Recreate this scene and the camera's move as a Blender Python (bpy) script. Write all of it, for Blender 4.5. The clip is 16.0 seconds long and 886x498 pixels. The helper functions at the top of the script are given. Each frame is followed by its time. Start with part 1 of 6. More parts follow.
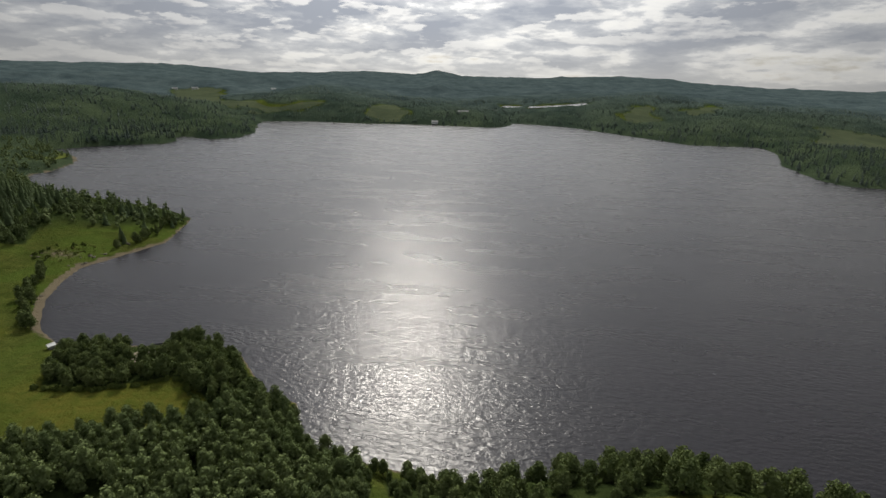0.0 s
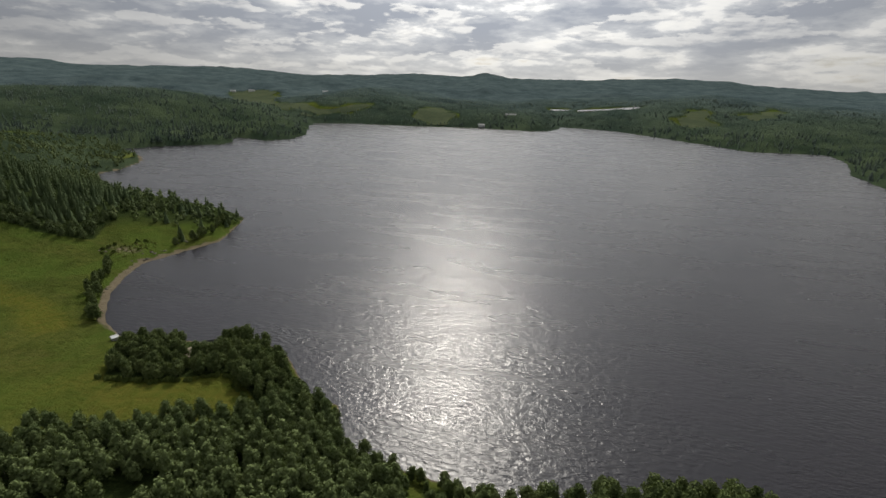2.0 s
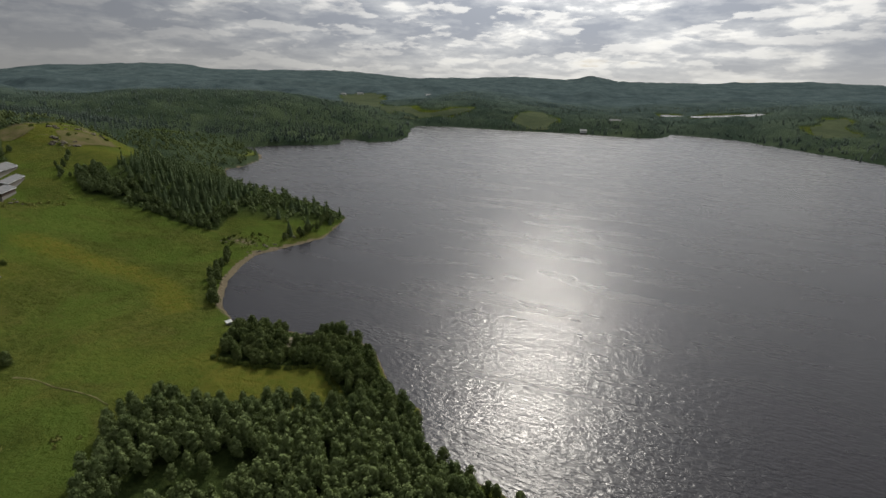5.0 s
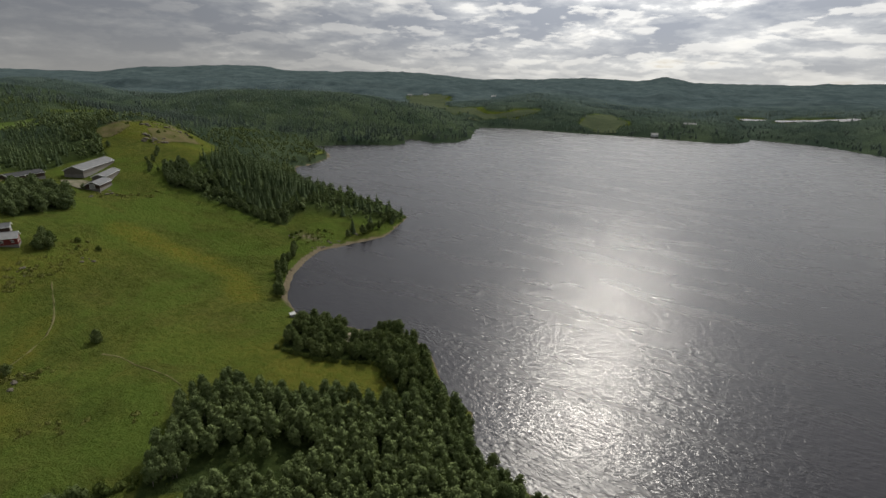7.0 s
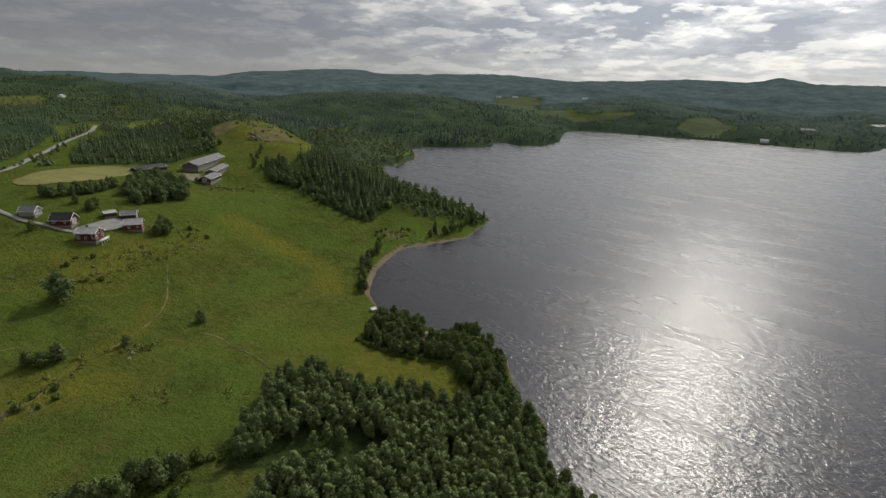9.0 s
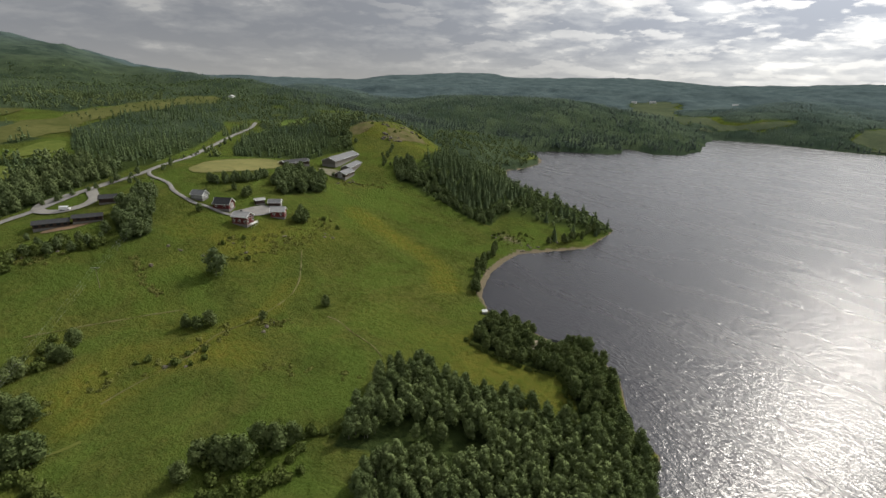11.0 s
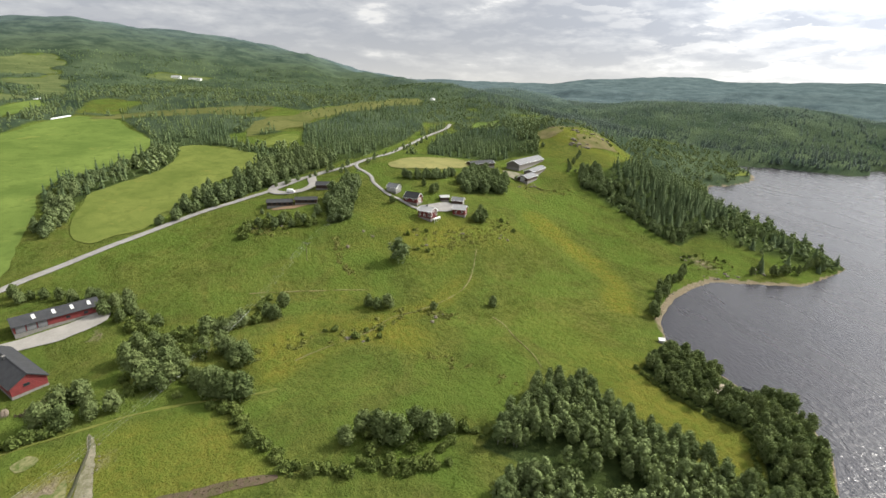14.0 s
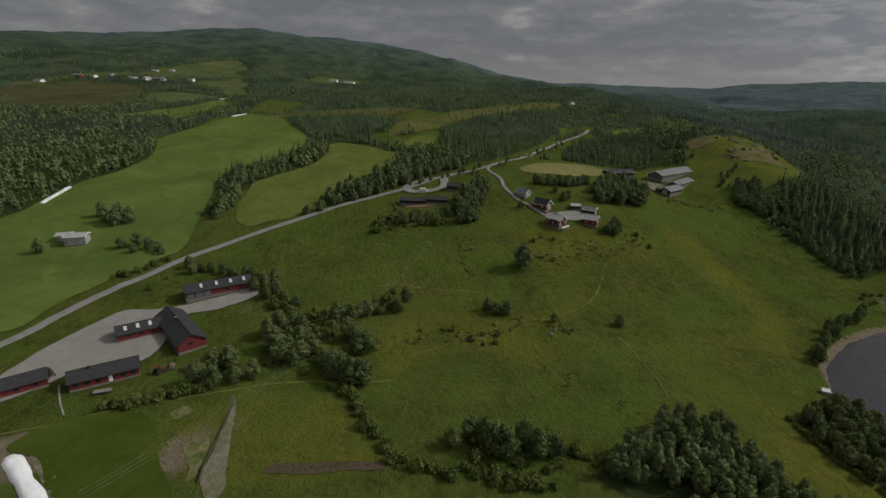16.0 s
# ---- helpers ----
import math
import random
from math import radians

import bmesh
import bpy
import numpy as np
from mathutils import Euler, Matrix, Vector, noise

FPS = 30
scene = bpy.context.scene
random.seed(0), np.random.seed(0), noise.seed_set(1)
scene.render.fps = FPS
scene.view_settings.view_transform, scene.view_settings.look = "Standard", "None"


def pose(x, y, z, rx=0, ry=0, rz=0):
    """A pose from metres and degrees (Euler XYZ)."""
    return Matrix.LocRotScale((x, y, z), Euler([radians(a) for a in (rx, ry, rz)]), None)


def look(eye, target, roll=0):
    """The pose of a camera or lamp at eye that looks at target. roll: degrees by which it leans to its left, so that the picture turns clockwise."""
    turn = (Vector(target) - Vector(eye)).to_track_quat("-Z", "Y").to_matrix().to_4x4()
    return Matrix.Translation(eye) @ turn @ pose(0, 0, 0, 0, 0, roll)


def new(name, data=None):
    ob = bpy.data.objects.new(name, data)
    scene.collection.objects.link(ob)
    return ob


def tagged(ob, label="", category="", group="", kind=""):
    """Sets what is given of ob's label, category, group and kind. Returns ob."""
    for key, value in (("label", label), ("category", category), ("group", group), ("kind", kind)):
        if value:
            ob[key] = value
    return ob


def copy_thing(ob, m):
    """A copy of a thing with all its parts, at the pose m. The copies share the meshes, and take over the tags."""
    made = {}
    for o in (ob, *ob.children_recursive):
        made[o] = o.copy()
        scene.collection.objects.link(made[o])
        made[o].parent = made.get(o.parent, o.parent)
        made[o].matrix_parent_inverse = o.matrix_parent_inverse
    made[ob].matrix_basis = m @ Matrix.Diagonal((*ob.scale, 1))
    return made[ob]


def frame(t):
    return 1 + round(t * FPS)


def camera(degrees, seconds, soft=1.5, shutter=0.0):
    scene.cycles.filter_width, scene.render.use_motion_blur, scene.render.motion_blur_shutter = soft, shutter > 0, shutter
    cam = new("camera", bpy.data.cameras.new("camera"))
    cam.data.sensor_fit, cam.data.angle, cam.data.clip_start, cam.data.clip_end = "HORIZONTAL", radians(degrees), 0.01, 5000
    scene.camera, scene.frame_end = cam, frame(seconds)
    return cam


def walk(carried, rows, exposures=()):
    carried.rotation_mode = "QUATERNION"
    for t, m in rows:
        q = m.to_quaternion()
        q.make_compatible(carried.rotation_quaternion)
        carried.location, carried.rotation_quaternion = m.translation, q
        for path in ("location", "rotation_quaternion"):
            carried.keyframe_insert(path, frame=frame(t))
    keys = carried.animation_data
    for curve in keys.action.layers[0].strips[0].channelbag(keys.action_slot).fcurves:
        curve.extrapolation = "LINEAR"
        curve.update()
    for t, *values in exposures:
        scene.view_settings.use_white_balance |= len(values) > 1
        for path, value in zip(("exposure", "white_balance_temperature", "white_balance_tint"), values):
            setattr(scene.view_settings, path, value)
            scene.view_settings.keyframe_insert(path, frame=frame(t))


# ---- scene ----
from mathutils.geometry import delaunay_2d_cdt

cam = camera(83.90, 16.0)
PATH = [
    (0.0, pose(-0.00, -0.00, 100.00, 71.033, -1.455, 0.550)),
    (0.5, pose(-0.13, 0.24, 100.53, 71.031, -1.449, 2.181)),
    (1.0, pose(-0.20, 0.51, 101.10, 71.075, -1.454, 3.743)),
    (1.5, pose(-0.28, 0.71, 101.65, 71.106, -1.457, 4.836)),
    (2.0, pose(-0.34, 0.85, 102.22, 71.126, -1.455, 5.816)),
    (2.5, pose(-0.36, 0.92, 102.82, 71.133, -1.464, 7.333)),
    (3.0, pose(-0.35, 0.99, 103.53, 71.107, -1.491, 9.211)),
    (3.5, pose(-0.28, 0.98, 104.26, 71.119, -1.510, 11.474)),
    (4.0, pose(-0.23, 0.98, 104.84, 71.104, -1.502, 13.766)),
    (6.5, pose(-0.30, 1.25, 106.11, 71.122, -1.454, 21.825)),
    (7.0, pose(-0.31, 1.37, 106.20, 71.064, -1.485, 24.265)),
    (7.5, pose(-0.36, 1.55, 106.19, 71.066, -1.468, 26.618)),
    (8.0, pose(-0.46, 1.76, 106.19, 71.065, -1.378, 29.042)),
    (10.5, pose(-1.04, 2.54, 106.02, 71.142, -1.317, 44.010)),
    (11.0, pose(-1.28, 2.80, 105.93, 71.147, -1.414, 48.348)),
    (11.5, pose(-1.51, 3.10, 105.85, 71.152, -1.505, 52.608)),
    (12.0, pose(-1.72, 3.34, 105.80, 71.137, -1.566, 56.225)),
    (12.5, pose(-1.95, 3.57, 105.79, 71.083, -1.580, 60.104)),
    (13.0, pose(-2.27, 3.83, 105.78, 71.056, -1.569, 64.150)),
    (13.5, pose(-2.70, 4.13, 105.76, 71.070, -1.554, 66.551)),
    (14.0, pose(-3.14, 4.33, 105.76, 71.068, -1.525, 69.534)),
    (14.5, pose(-3.60, 4.56, 105.69, 71.081, -1.540, 72.843)),
    (15.0, pose(-4.27, 4.80, 105.65, 71.044, -1.567, 76.166)),
    (15.5, pose(-5.11, 4.98, 105.58, 71.045, -1.616, 80.397)),
    (16.0, pose(-5.95, 5.19, 105.49, 71.060, -1.646, 84.784)),
]
EXPOSURES = [(0.0, -0.8), (4.0, -0.81), (8.0, -0.77), (10.5, -0.48), (12.0, -0.13), (13.0, 0.22), (13.5, 0.45), (15.0, 0.68), (15.3, 0.34), (15.5, -0.06), (16.0, -1.2)]
SKY_BASE, SKY_GLOW, SKY_ZENITH, SKY_STRENGTH, SUN_VEIL = 0.98, 3.1, 0.25, 1.0, 11.0
SUN_POWER = 4.2
WATER_ROUGH, WATER_BUMP = 0.235, 0.38

walk(cam, PATH, EXPOSURES)

# ---- world: broken cloud over a Nishita sky, and the sun behind thin cloud ----
SUN_BEARING, SUN_RISE = 4.5, 39.0
SUN_WAY = Vector((-math.sin(radians(SUN_BEARING)) * math.cos(radians(SUN_RISE)), math.cos(radians(SUN_BEARING)) * math.cos(radians(SUN_RISE)), math.sin(radians(SUN_RISE))))


class Net:
    """Short hand for node trees."""

    def __init__(self, tree):
        self.tree, self.nodes, self.links = tree, tree.nodes, tree.links
        self.nodes.clear()

    def add(self, kind, ins=(), **settings):
        n = self.nodes.new(kind)
        if "operation" in settings:
            n.operation = settings["operation"]
        if "use_clamp" in settings:
            n.use_clamp = settings["use_clamp"]
        if "data_type" in settings:
            n.data_type = settings["data_type"]
        if "blend_type" in settings:
            n.blend_type = settings["blend_type"]
        if "layer_name" in settings:
            n.layer_name = settings["layer_name"]
        if "bands_direction" in settings:
            n.bands_direction = settings["bands_direction"]
        for k, v in dict(ins).items():
            self.put(n.inputs[k], v)
        return n

    def put(self, socket, v):
        if isinstance(v, bpy.types.NodeSocket):
            self.links.new(v, socket)
        else:
            socket.default_value = v

    def math(self, op, a, b=0.0, clamp=False):
        n = self.add("ShaderNodeMath", {0: a, 1: b}, operation=op, use_clamp=clamp)
        return n.outputs[0]

    def mix(self, f, a, b, blend="MIX"):
        n = self.add("ShaderNodeMix", data_type="RGBA", blend_type=blend)
        for i, v in ((0, f), (6, a), (7, b)):
            self.put(n.inputs[i], (*v, 1) if isinstance(v, tuple) and len(v) == 3 else v)
        return n.outputs[2]

    def noise(self, vector, scale, detail=4.0, rough=0.55, warp=0.0):
        n = self.add("ShaderNodeTexNoise", {"Vector": vector, "Scale": scale, "Detail": detail, "Roughness": rough, "Distortion": warp})
        return n.outputs["Fac"]

    def ramp(self, f, *stops):
        """Smooth remap through (position, value) pairs; values are numbers or colours."""
        n = self.add("ShaderNodeValToRGB", {0: f})
        e = n.color_ramp.elements
        while len(e) < len(stops):
            e.new(0.5)
        for el, (p, v) in zip(e, stops):
            el.position, el.color = p, (v, v, v, 1) if isinstance(v, (int, float)) else (*v, 1)
        return n.outputs[0]

    def place(self, sx=1.0, sy=1.0, sz=1.0, space="Object", turn=0.0):
        v = self.add("ShaderNodeTexCoord").outputs[space]
        if turn:
            v = self.add("ShaderNodeMapping", {"Vector": v, "Rotation": (0, 0, radians(turn))}).outputs[0]
        return self.add("ShaderNodeMapping", {"Vector": v, "Scale": (sx, sy, sz)}).outputs[0]


world = bpy.data.worlds.new("sky")
scene.world = world
world.use_nodes = True
w = Net(world.node_tree)
sky = w.add("ShaderNodeTexSky")
sky.sky_type, sky.sun_disc = "NISHITA", False
sky.sun_elevation, sky.sun_rotation = radians(SUN_RISE), radians(-SUN_BEARING)
sky.altitude, sky.dust_density = 200, 2.0
way = w.add("ShaderNodeTexCoord").outputs["Generated"]
split = w.add("ShaderNodeSeparateXYZ", {0: way})
up = w.math("ADD", w.math("MAXIMUM", split.outputs[2], 0.0), 0.14)
flat = w.add("ShaderNodeCombineXYZ", {0: w.math("DIVIDE", split.outputs[0], up), 1: w.math("DIVIDE", split.outputs[1], up), 2: 0.0}).outputs[0]
big = w.noise(flat, 0.75, 3, 0.5, 0.2)
billow = w.noise(flat, 2.6, 8, 0.58, 0.25)
squat = w.add("ShaderNodeMapping", {"Vector": way, "Scale": (1.0, 1.0, 3.6)}).outputs[0]
puff = w.noise(squat, 7.5, 11, 0.6, 0.1)
thick = w.math("ADD", w.math("MULTIPLY", big, 0.40), w.math("ADD", w.math("MULTIPLY", billow, 0.14), w.math("MULTIPLY", puff, 0.54)))
near_sun = w.add("ShaderNodeVectorMath", {0: way, 1: SUN_WAY}, operation="DOT_PRODUCT").outputs["Value"]
glow = w.math("POWER", w.math("MAXIMUM", near_sun, 0.0), 5.0)
thick = w.math("SUBTRACT", thick, w.math("MULTIPLY", split.outputs[0], 0.04))   # cloud thins out to the east
shade = w.ramp(thick, (0.44, (1.14, 1.12, 1.06)), (0.480, (1.04, 1.03, 1.00)), (0.498, (0.78, 0.79, 0.80)), (0.525, (0.60, 0.62, 0.65)), (0.60, (0.38, 0.41, 0.47)))
raised = w.add("ShaderNodeMapping", {"Vector": way, "Scale": (1.0, 1.0, 3.6), "Location": (0.0, 0.0, 0.035)}).outputs[0]
heap = w.noise(squat, 9.5, 9, 0.56, 0.1)
above = w.noise(raised, 9.5, 9, 0.56, 0.1)
crown = w.math("ADD", 0.5, w.math("MULTIPLY", w.math("SUBTRACT", heap, above), 4.5), True)
body = w.math("MULTIPLY", w.ramp(heap, (0.50, 0.0), (0.545, 1.0)), w.ramp(near_sun, (0.5, 0.08), (0.85, 0.9)))
heaped = w.ramp(crown, (0.22, (0.44, 0.47, 0.52)), (0.52, (0.74, 0.74, 0.74)), (0.85, (1.10, 1.08, 1.03)))
shade = w.mix(w.ramp(near_sun, (0.45, 0.45), (0.9, 0.05)), shade, (0.52, 0.535, 0.56))
shade = w.mix(w.math("MULTIPLY", body, 0.75), shade, heaped)
low = w.math("POWER", w.math("SUBTRACT", 1.0, w.math("MINIMUM", w.math("MULTIPLY", w.math("MAXIMUM", split.outputs[2], 0.0), 9.0), 1.0)), 2.0)
shade = w.mix(w.math("MULTIPLY", low, 0.5), shade, (0.86, 0.83, 0.75))
lift = w.math("ADD", w.math("MULTIPLY", glow, SKY_GLOW), SKY_BASE)
lift = w.math("ADD", lift, w.math("MULTIPLY", w.math("POWER", w.math("MAXIMUM", near_sun, 0.0), 60.0), SUN_VEIL))
lift = w.math("MULTIPLY", lift, w.math("ADD", 0.78, w.math("MULTIPLY", w.math("MAXIMUM", split.outputs[2], 0.0), SKY_ZENITH)))
lift = w.math("MULTIPLY", lift, w.math("ADD", 1.0, w.math("MULTIPLY", split.outputs[0], 0.12)))   # brighter where the cloud is thin
cloud = w.add("ShaderNodeVectorMath", {0: shade, "Scale": lift}, operation="SCALE").outputs[0]
clear = w.add("ShaderNodeVectorMath", {0: sky.outputs[0], "Scale": 0.07}, operation="SCALE").outputs[0]
cover = w.ramp(thick, (0.34, 0.25), (0.44, 1.0))
dome = w.mix(cover, clear, cloud)
w.add("ShaderNodeOutputWorld", {0: w.add("ShaderNodeBackground", {0: dome, 1: SKY_STRENGTH}).outputs[0]})

lamp = bpy.data.lights.new("sun", "SUN")
lamp.energy, lamp.angle, lamp.color = SUN_POWER, radians(1.2), (1.0, 0.94, 0.84)
sun = new("sun", lamp)
sun.matrix_world = look(SUN_WAY * 300, (0, 0, 0))


# ---- materials ----
def material(name):
    m = bpy.data.materials.new(name)
    m.use_nodes = True
    return m, Net(m.node_tree)


def finish(n, colour, rough=0.8, bump=None, strength=0.4, distance=0.1, metal=0.0, spec=0.3, **more):
    p = n.add("ShaderNodeBsdfPrincipled", {"Base Color": colour, "Roughness": rough, "Metallic": metal, "Specular IOR Level": spec})
    for k, v in more.items():
        n.put(p.inputs[k], v)
    if bump is not None:
        n.put(p.inputs["Normal"], n.add("ShaderNodeBump", {"Height": bump, "Strength": strength, "Distance": distance}).outputs[0])
    n.add("ShaderNodeOutputMaterial", {0: p.outputs[0]})
    return p


def leaf_material(name, dark, light, spread=0.5, stand=0.0):
    """Foliage whose clumps and whole plants differ in tone, and that lets some light through; stand: size in metres of lighter and darker stands in a wood."""
    m, n = material(name)
    island = n.add("ShaderNodeNewGeometry").outputs["Random Per Island"]
    plant = n.add("ShaderNodeObjectInfo").outputs["Random"]
    f = n.math("ADD", n.math("MULTIPLY", island, 1 - spread), n.math("MULTIPLY", plant, spread))
    if stand:
        patch = n.ramp(n.noise(n.place(1 / stand, 1 / stand, 0.0), 1.0, 4, 0.62, 0.4), (0.40, 0.0), (0.62, 1.0))
        f = n.math("ADD", n.math("MULTIPLY", f, 0.4), n.math("MULTIPLY", patch, 0.6))
    c = n.mix(f, dark, light)
    a = n.add("ShaderNodeBsdfPrincipled", {"Base Color": c, "Roughness": 0.8, "Specular IOR Level": 0.04})
    b = n.add("ShaderNodeBsdfTranslucent", {"Color": n.mix(0.5, c, (0.16, 0.22, 0.03))})
    n.add("ShaderNodeOutputMaterial", {0: n.add("ShaderNodeMixShader", {0: 0.14, 1: a.outputs[0], 2: b.outputs[0]}).outputs[0]})
    return m


def mottled(name, a, b, scale=1.0, rough=0.85, bump=0.3, distance=0.05, fine=6.0, metal=0.0, spec=0.3):
    """Two tones over two scales of noise, with relief."""
    m, n = material(name)
    v = n.place()
    big, small = n.noise(v, scale, 4, 0.6), n.noise(v, scale * fine, 3, 0.6)
    f = n.ramp(n.math("ADD", n.math("MULTIPLY", big, 0.6), n.math("MULTIPLY", small, 0.4)), (0.38, 0.0), (0.62, 1.0))
    finish(n, n.mix(f, a, b), rough, small, bump, distance, metal, spec)
    return m


def ground_material():
    m, n = material("meadow_and_woodland_ground")
    v = n.place()
    tint = n.add("ShaderNodeVertexColor", layer_name="cover")
    s = n.add("ShaderNodeSeparateColor", {0: tint.outputs["Color"]})
    huge, big, mid, fine = n.noise(v, 0.012, 3), n.noise(v, 0.05, 4, 0.6), n.noise(v, 0.35, 5, 0.7), n.noise(v, 1.5, 4, 0.75)
    grass = n.mix(n.ramp(big, (0.35, 0.0), (0.65, 1.0)), (0.047, 0.067, 0.015), (0.090, 0.104, 0.024))
    grass = n.mix(n.ramp(huge, (0.50, 0.0), (0.70, 0.35)), grass, (0.102, 0.098, 0.026))
    grass = n.mix(n.ramp(n.noise(v, 0.17, 5, 0.68, 0.4), (0.47, 0.0), (0.62, 0.55)), grass, (0.030, 0.048, 0.009))
    grass = n.mix(n.ramp(mid, (0.44, 0.0), (0.64, 0.6)), grass, (0.026, 0.040, 0.008))
    grass = n.mix(n.ramp(fine, (0.48, 0.0), (0.72, 0.7)), grass, (0.112, 0.120, 0.027))
    patch = n.math("MULTIPLY", n.ramp(n.noise(v, 0.11, 6, 0.72, 0.6), (0.50, 0.0), (0.66, 0.5)), n.ramp(huge, (0.40, 0.25), (0.60, 1.0)))
    grass = n.mix(patch, grass, (0.092, 0.088, 0.028))
    lush = n.ramp(n.noise(v, 0.03, 5, 0.65, 0.8), (0.46, 0.0), (0.60, 0.55))
    grass = n.mix(lush, grass, n.mix(fine, (0.054, 0.094, 0.016), (0.086, 0.126, 0.024)))
    dry = n.mix(n.ramp(mid, (0.35, 0.0), (0.7, 1.0)), (0.126, 0.112, 0.022), (0.080, 0.104, 0.016))
    c = n.mix(n.math("MULTIPLY", s.outputs[1], n.ramp(big, (0.25, 0.45), (0.6, 1.0)), True), grass, dry)
    floor = n.mix(n.ramp(mid, (0.4, 0.0), (0.7, 1.0)), (0.024, 0.036, 0.012), (0.048, 0.064, 0.020))
    # Farthest treetops: aerial haze is put into the colour as a blue-grey tint.
    hazed_canopy = n.mix(n.ramp(n.noise(v, 0.012, 8, 0.74), (0.38, 0.0), (0.62, 1.0)), (0.044, 0.064, 0.068), (0.088, 0.117, 0.116))
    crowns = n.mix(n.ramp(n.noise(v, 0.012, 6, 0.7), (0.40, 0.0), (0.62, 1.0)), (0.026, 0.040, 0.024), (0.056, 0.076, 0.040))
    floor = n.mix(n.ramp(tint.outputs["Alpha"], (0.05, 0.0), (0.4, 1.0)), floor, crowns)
    floor = n.mix(n.ramp(tint.outputs["Alpha"], (0.5, 0.0), (0.95, 1.0)), floor, hazed_canopy)
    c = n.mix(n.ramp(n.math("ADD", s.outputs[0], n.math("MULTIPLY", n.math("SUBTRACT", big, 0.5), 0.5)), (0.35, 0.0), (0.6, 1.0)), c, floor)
    sand = n.mix(fine, (0.105, 0.088, 0.058), (0.21, 0.175, 0.12))
    c = n.mix(n.ramp(n.math("ADD", s.outputs[2], n.math("MULTIPLY", n.math("SUBTRACT", mid, 0.5), 0.6)), (0.4, 0.0), (0.6, 1.0)), c, sand)
    relief = n.math("ADD", n.math("MULTIPLY", fine, 0.35), mid)
    finish(n, c, 0.95, relief, 1.0, 1.5, spec=0.0)
    return m


def water_material():
    m, n = material("lake_water")
    gust = n.noise(n.place(0.0035, 0.009), 1.0, 4, 0.55, 0.6)
    swell = n.noise(n.place(0.30, 0.70, turn=10), 1.0, 3, 0.5, 0.5)
    chop = n.noise(n.place(1.3, 2.4, turn=-6), 1.0, 2, 0.55, 0.3)
    group = n.noise(n.place(0.05, 0.16, turn=12), 1.0, 3, 0.6, 0.6)
    north = n.add("ShaderNodeSeparateXYZ", {0: n.place(1.0, 0.001, 1.0)}).outputs[1]
    wind = n.math("MULTIPLY", n.ramp(gust, (0.36, 0.72), (0.62, 1.0)), n.ramp(north, (0.20, 1.0), (0.50, 0.55), (0.95, 0.30)))   # the far end lies in the lee
    streak = n.ramp(n.noise(n.place(0.014, 0.06, turn=8), 1.0, 4, 0.6, 0.5), (0.38, 0.0), (0.62, 1.0))
    relief = n.math("ADD", n.math("MULTIPLY", swell, 1.0), n.math("MULTIPLY", chop, 0.22))
    relief = n.math("MULTIPLY", relief, n.math("ADD", 0.92, n.math("MULTIPLY", group, 0.16)))
    relief = n.math("MULTIPLY", relief, n.math("MULTIPLY", wind, n.math("ADD", 0.93, n.math("MULTIPLY", streak, 0.12))))
    rough = n.math("ADD", n.math("MULTIPLY", streak, 0.05), WATER_ROUGH)
    p = finish(n, (0.007, 0.006, 0.010, 1), rough, relief, 1.0, WATER_BUMP, spec=0.5)
    p.inputs["IOR"].default_value = 1.333
    return m


def mown_material(name, a, b, turn=0.0):
    """Cut grass with faint mowing lines, paler and greener patches and small bare spots."""
    m, n = material(name)
    t = n.add("ShaderNodeTexCoord").outputs["Object"]
    rot = n.add("ShaderNodeMapping", {"Vector": t, "Rotation": (0, 0, radians(turn)), "Scale": (1, 1, 1)}).outputs[0]
    lines = n.add("ShaderNodeTexWave", {"Vector": rot, "Scale": 0.045, "Distortion": 2.5, "Detail": 2.0, "Detail Scale": 0.4}, bands_direction="X").outputs["Fac"]
    big, mid, fine = n.noise(t, 0.018, 5, 0.62, 0.5), n.noise(t, 0.11, 5, 0.65, 0.3), n.noise(t, 1.3, 4, 0.7)
    f = n.math("ADD", n.math("MULTIPLY", big, 0.9), n.math("MULTIPLY", lines, 0.018))
    c = n.mix(n.ramp(f, (0.34, 0.0), (0.60, 1.0)), tuple(0.84 * q for q in a), b)
    c = n.mix(n.ramp(mid, (0.50, 0.0), (0.68, 0.5)), c, tuple(0.62 * q for q in a))
    c = n.mix(n.ramp(n.noise(t, 0.05, 5, 0.7, 0.6), (0.60, 0.0), (0.72, 0.55)), c, (b[0] * 1.45, b[1] * 1.12, b[2] * 1.2))
    c = n.mix(n.ramp(fine, (0.45, 0.0), (0.8, 0.45)), c, tuple(0.6 * q for q in a))
    finish(n, c, 0.95, fine, 0.6, 0.3, spec=0.0)
    return m


GROUND, WATER = ground_material(), water_material()
BIRCH = leaf_material("birch_leaves", (0.080, 0.110, 0.044), (0.160, 0.196, 0.080))
ALDER = leaf_material("alder_leaves", (0.066, 0.092, 0.034), (0.134, 0.160, 0.062))
SPRUCE = leaf_material("spruce_needles", (0.068, 0.099, 0.048), (0.106, 0.138, 0.060))
SHRUB = leaf_material("willow_shrub_leaves", (0.060, 0.084, 0.023), (0.122, 0.147, 0.041))
# Haze is mixed into this needle colour: bluer and paler than the near spruces.
HAZED_SPRUCE = leaf_material("haze_tinted_needles", (0.048, 0.070, 0.064), (0.120, 0.150, 0.122), 0.0, 130)
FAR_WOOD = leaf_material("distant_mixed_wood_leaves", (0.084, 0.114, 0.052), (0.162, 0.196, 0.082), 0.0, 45)
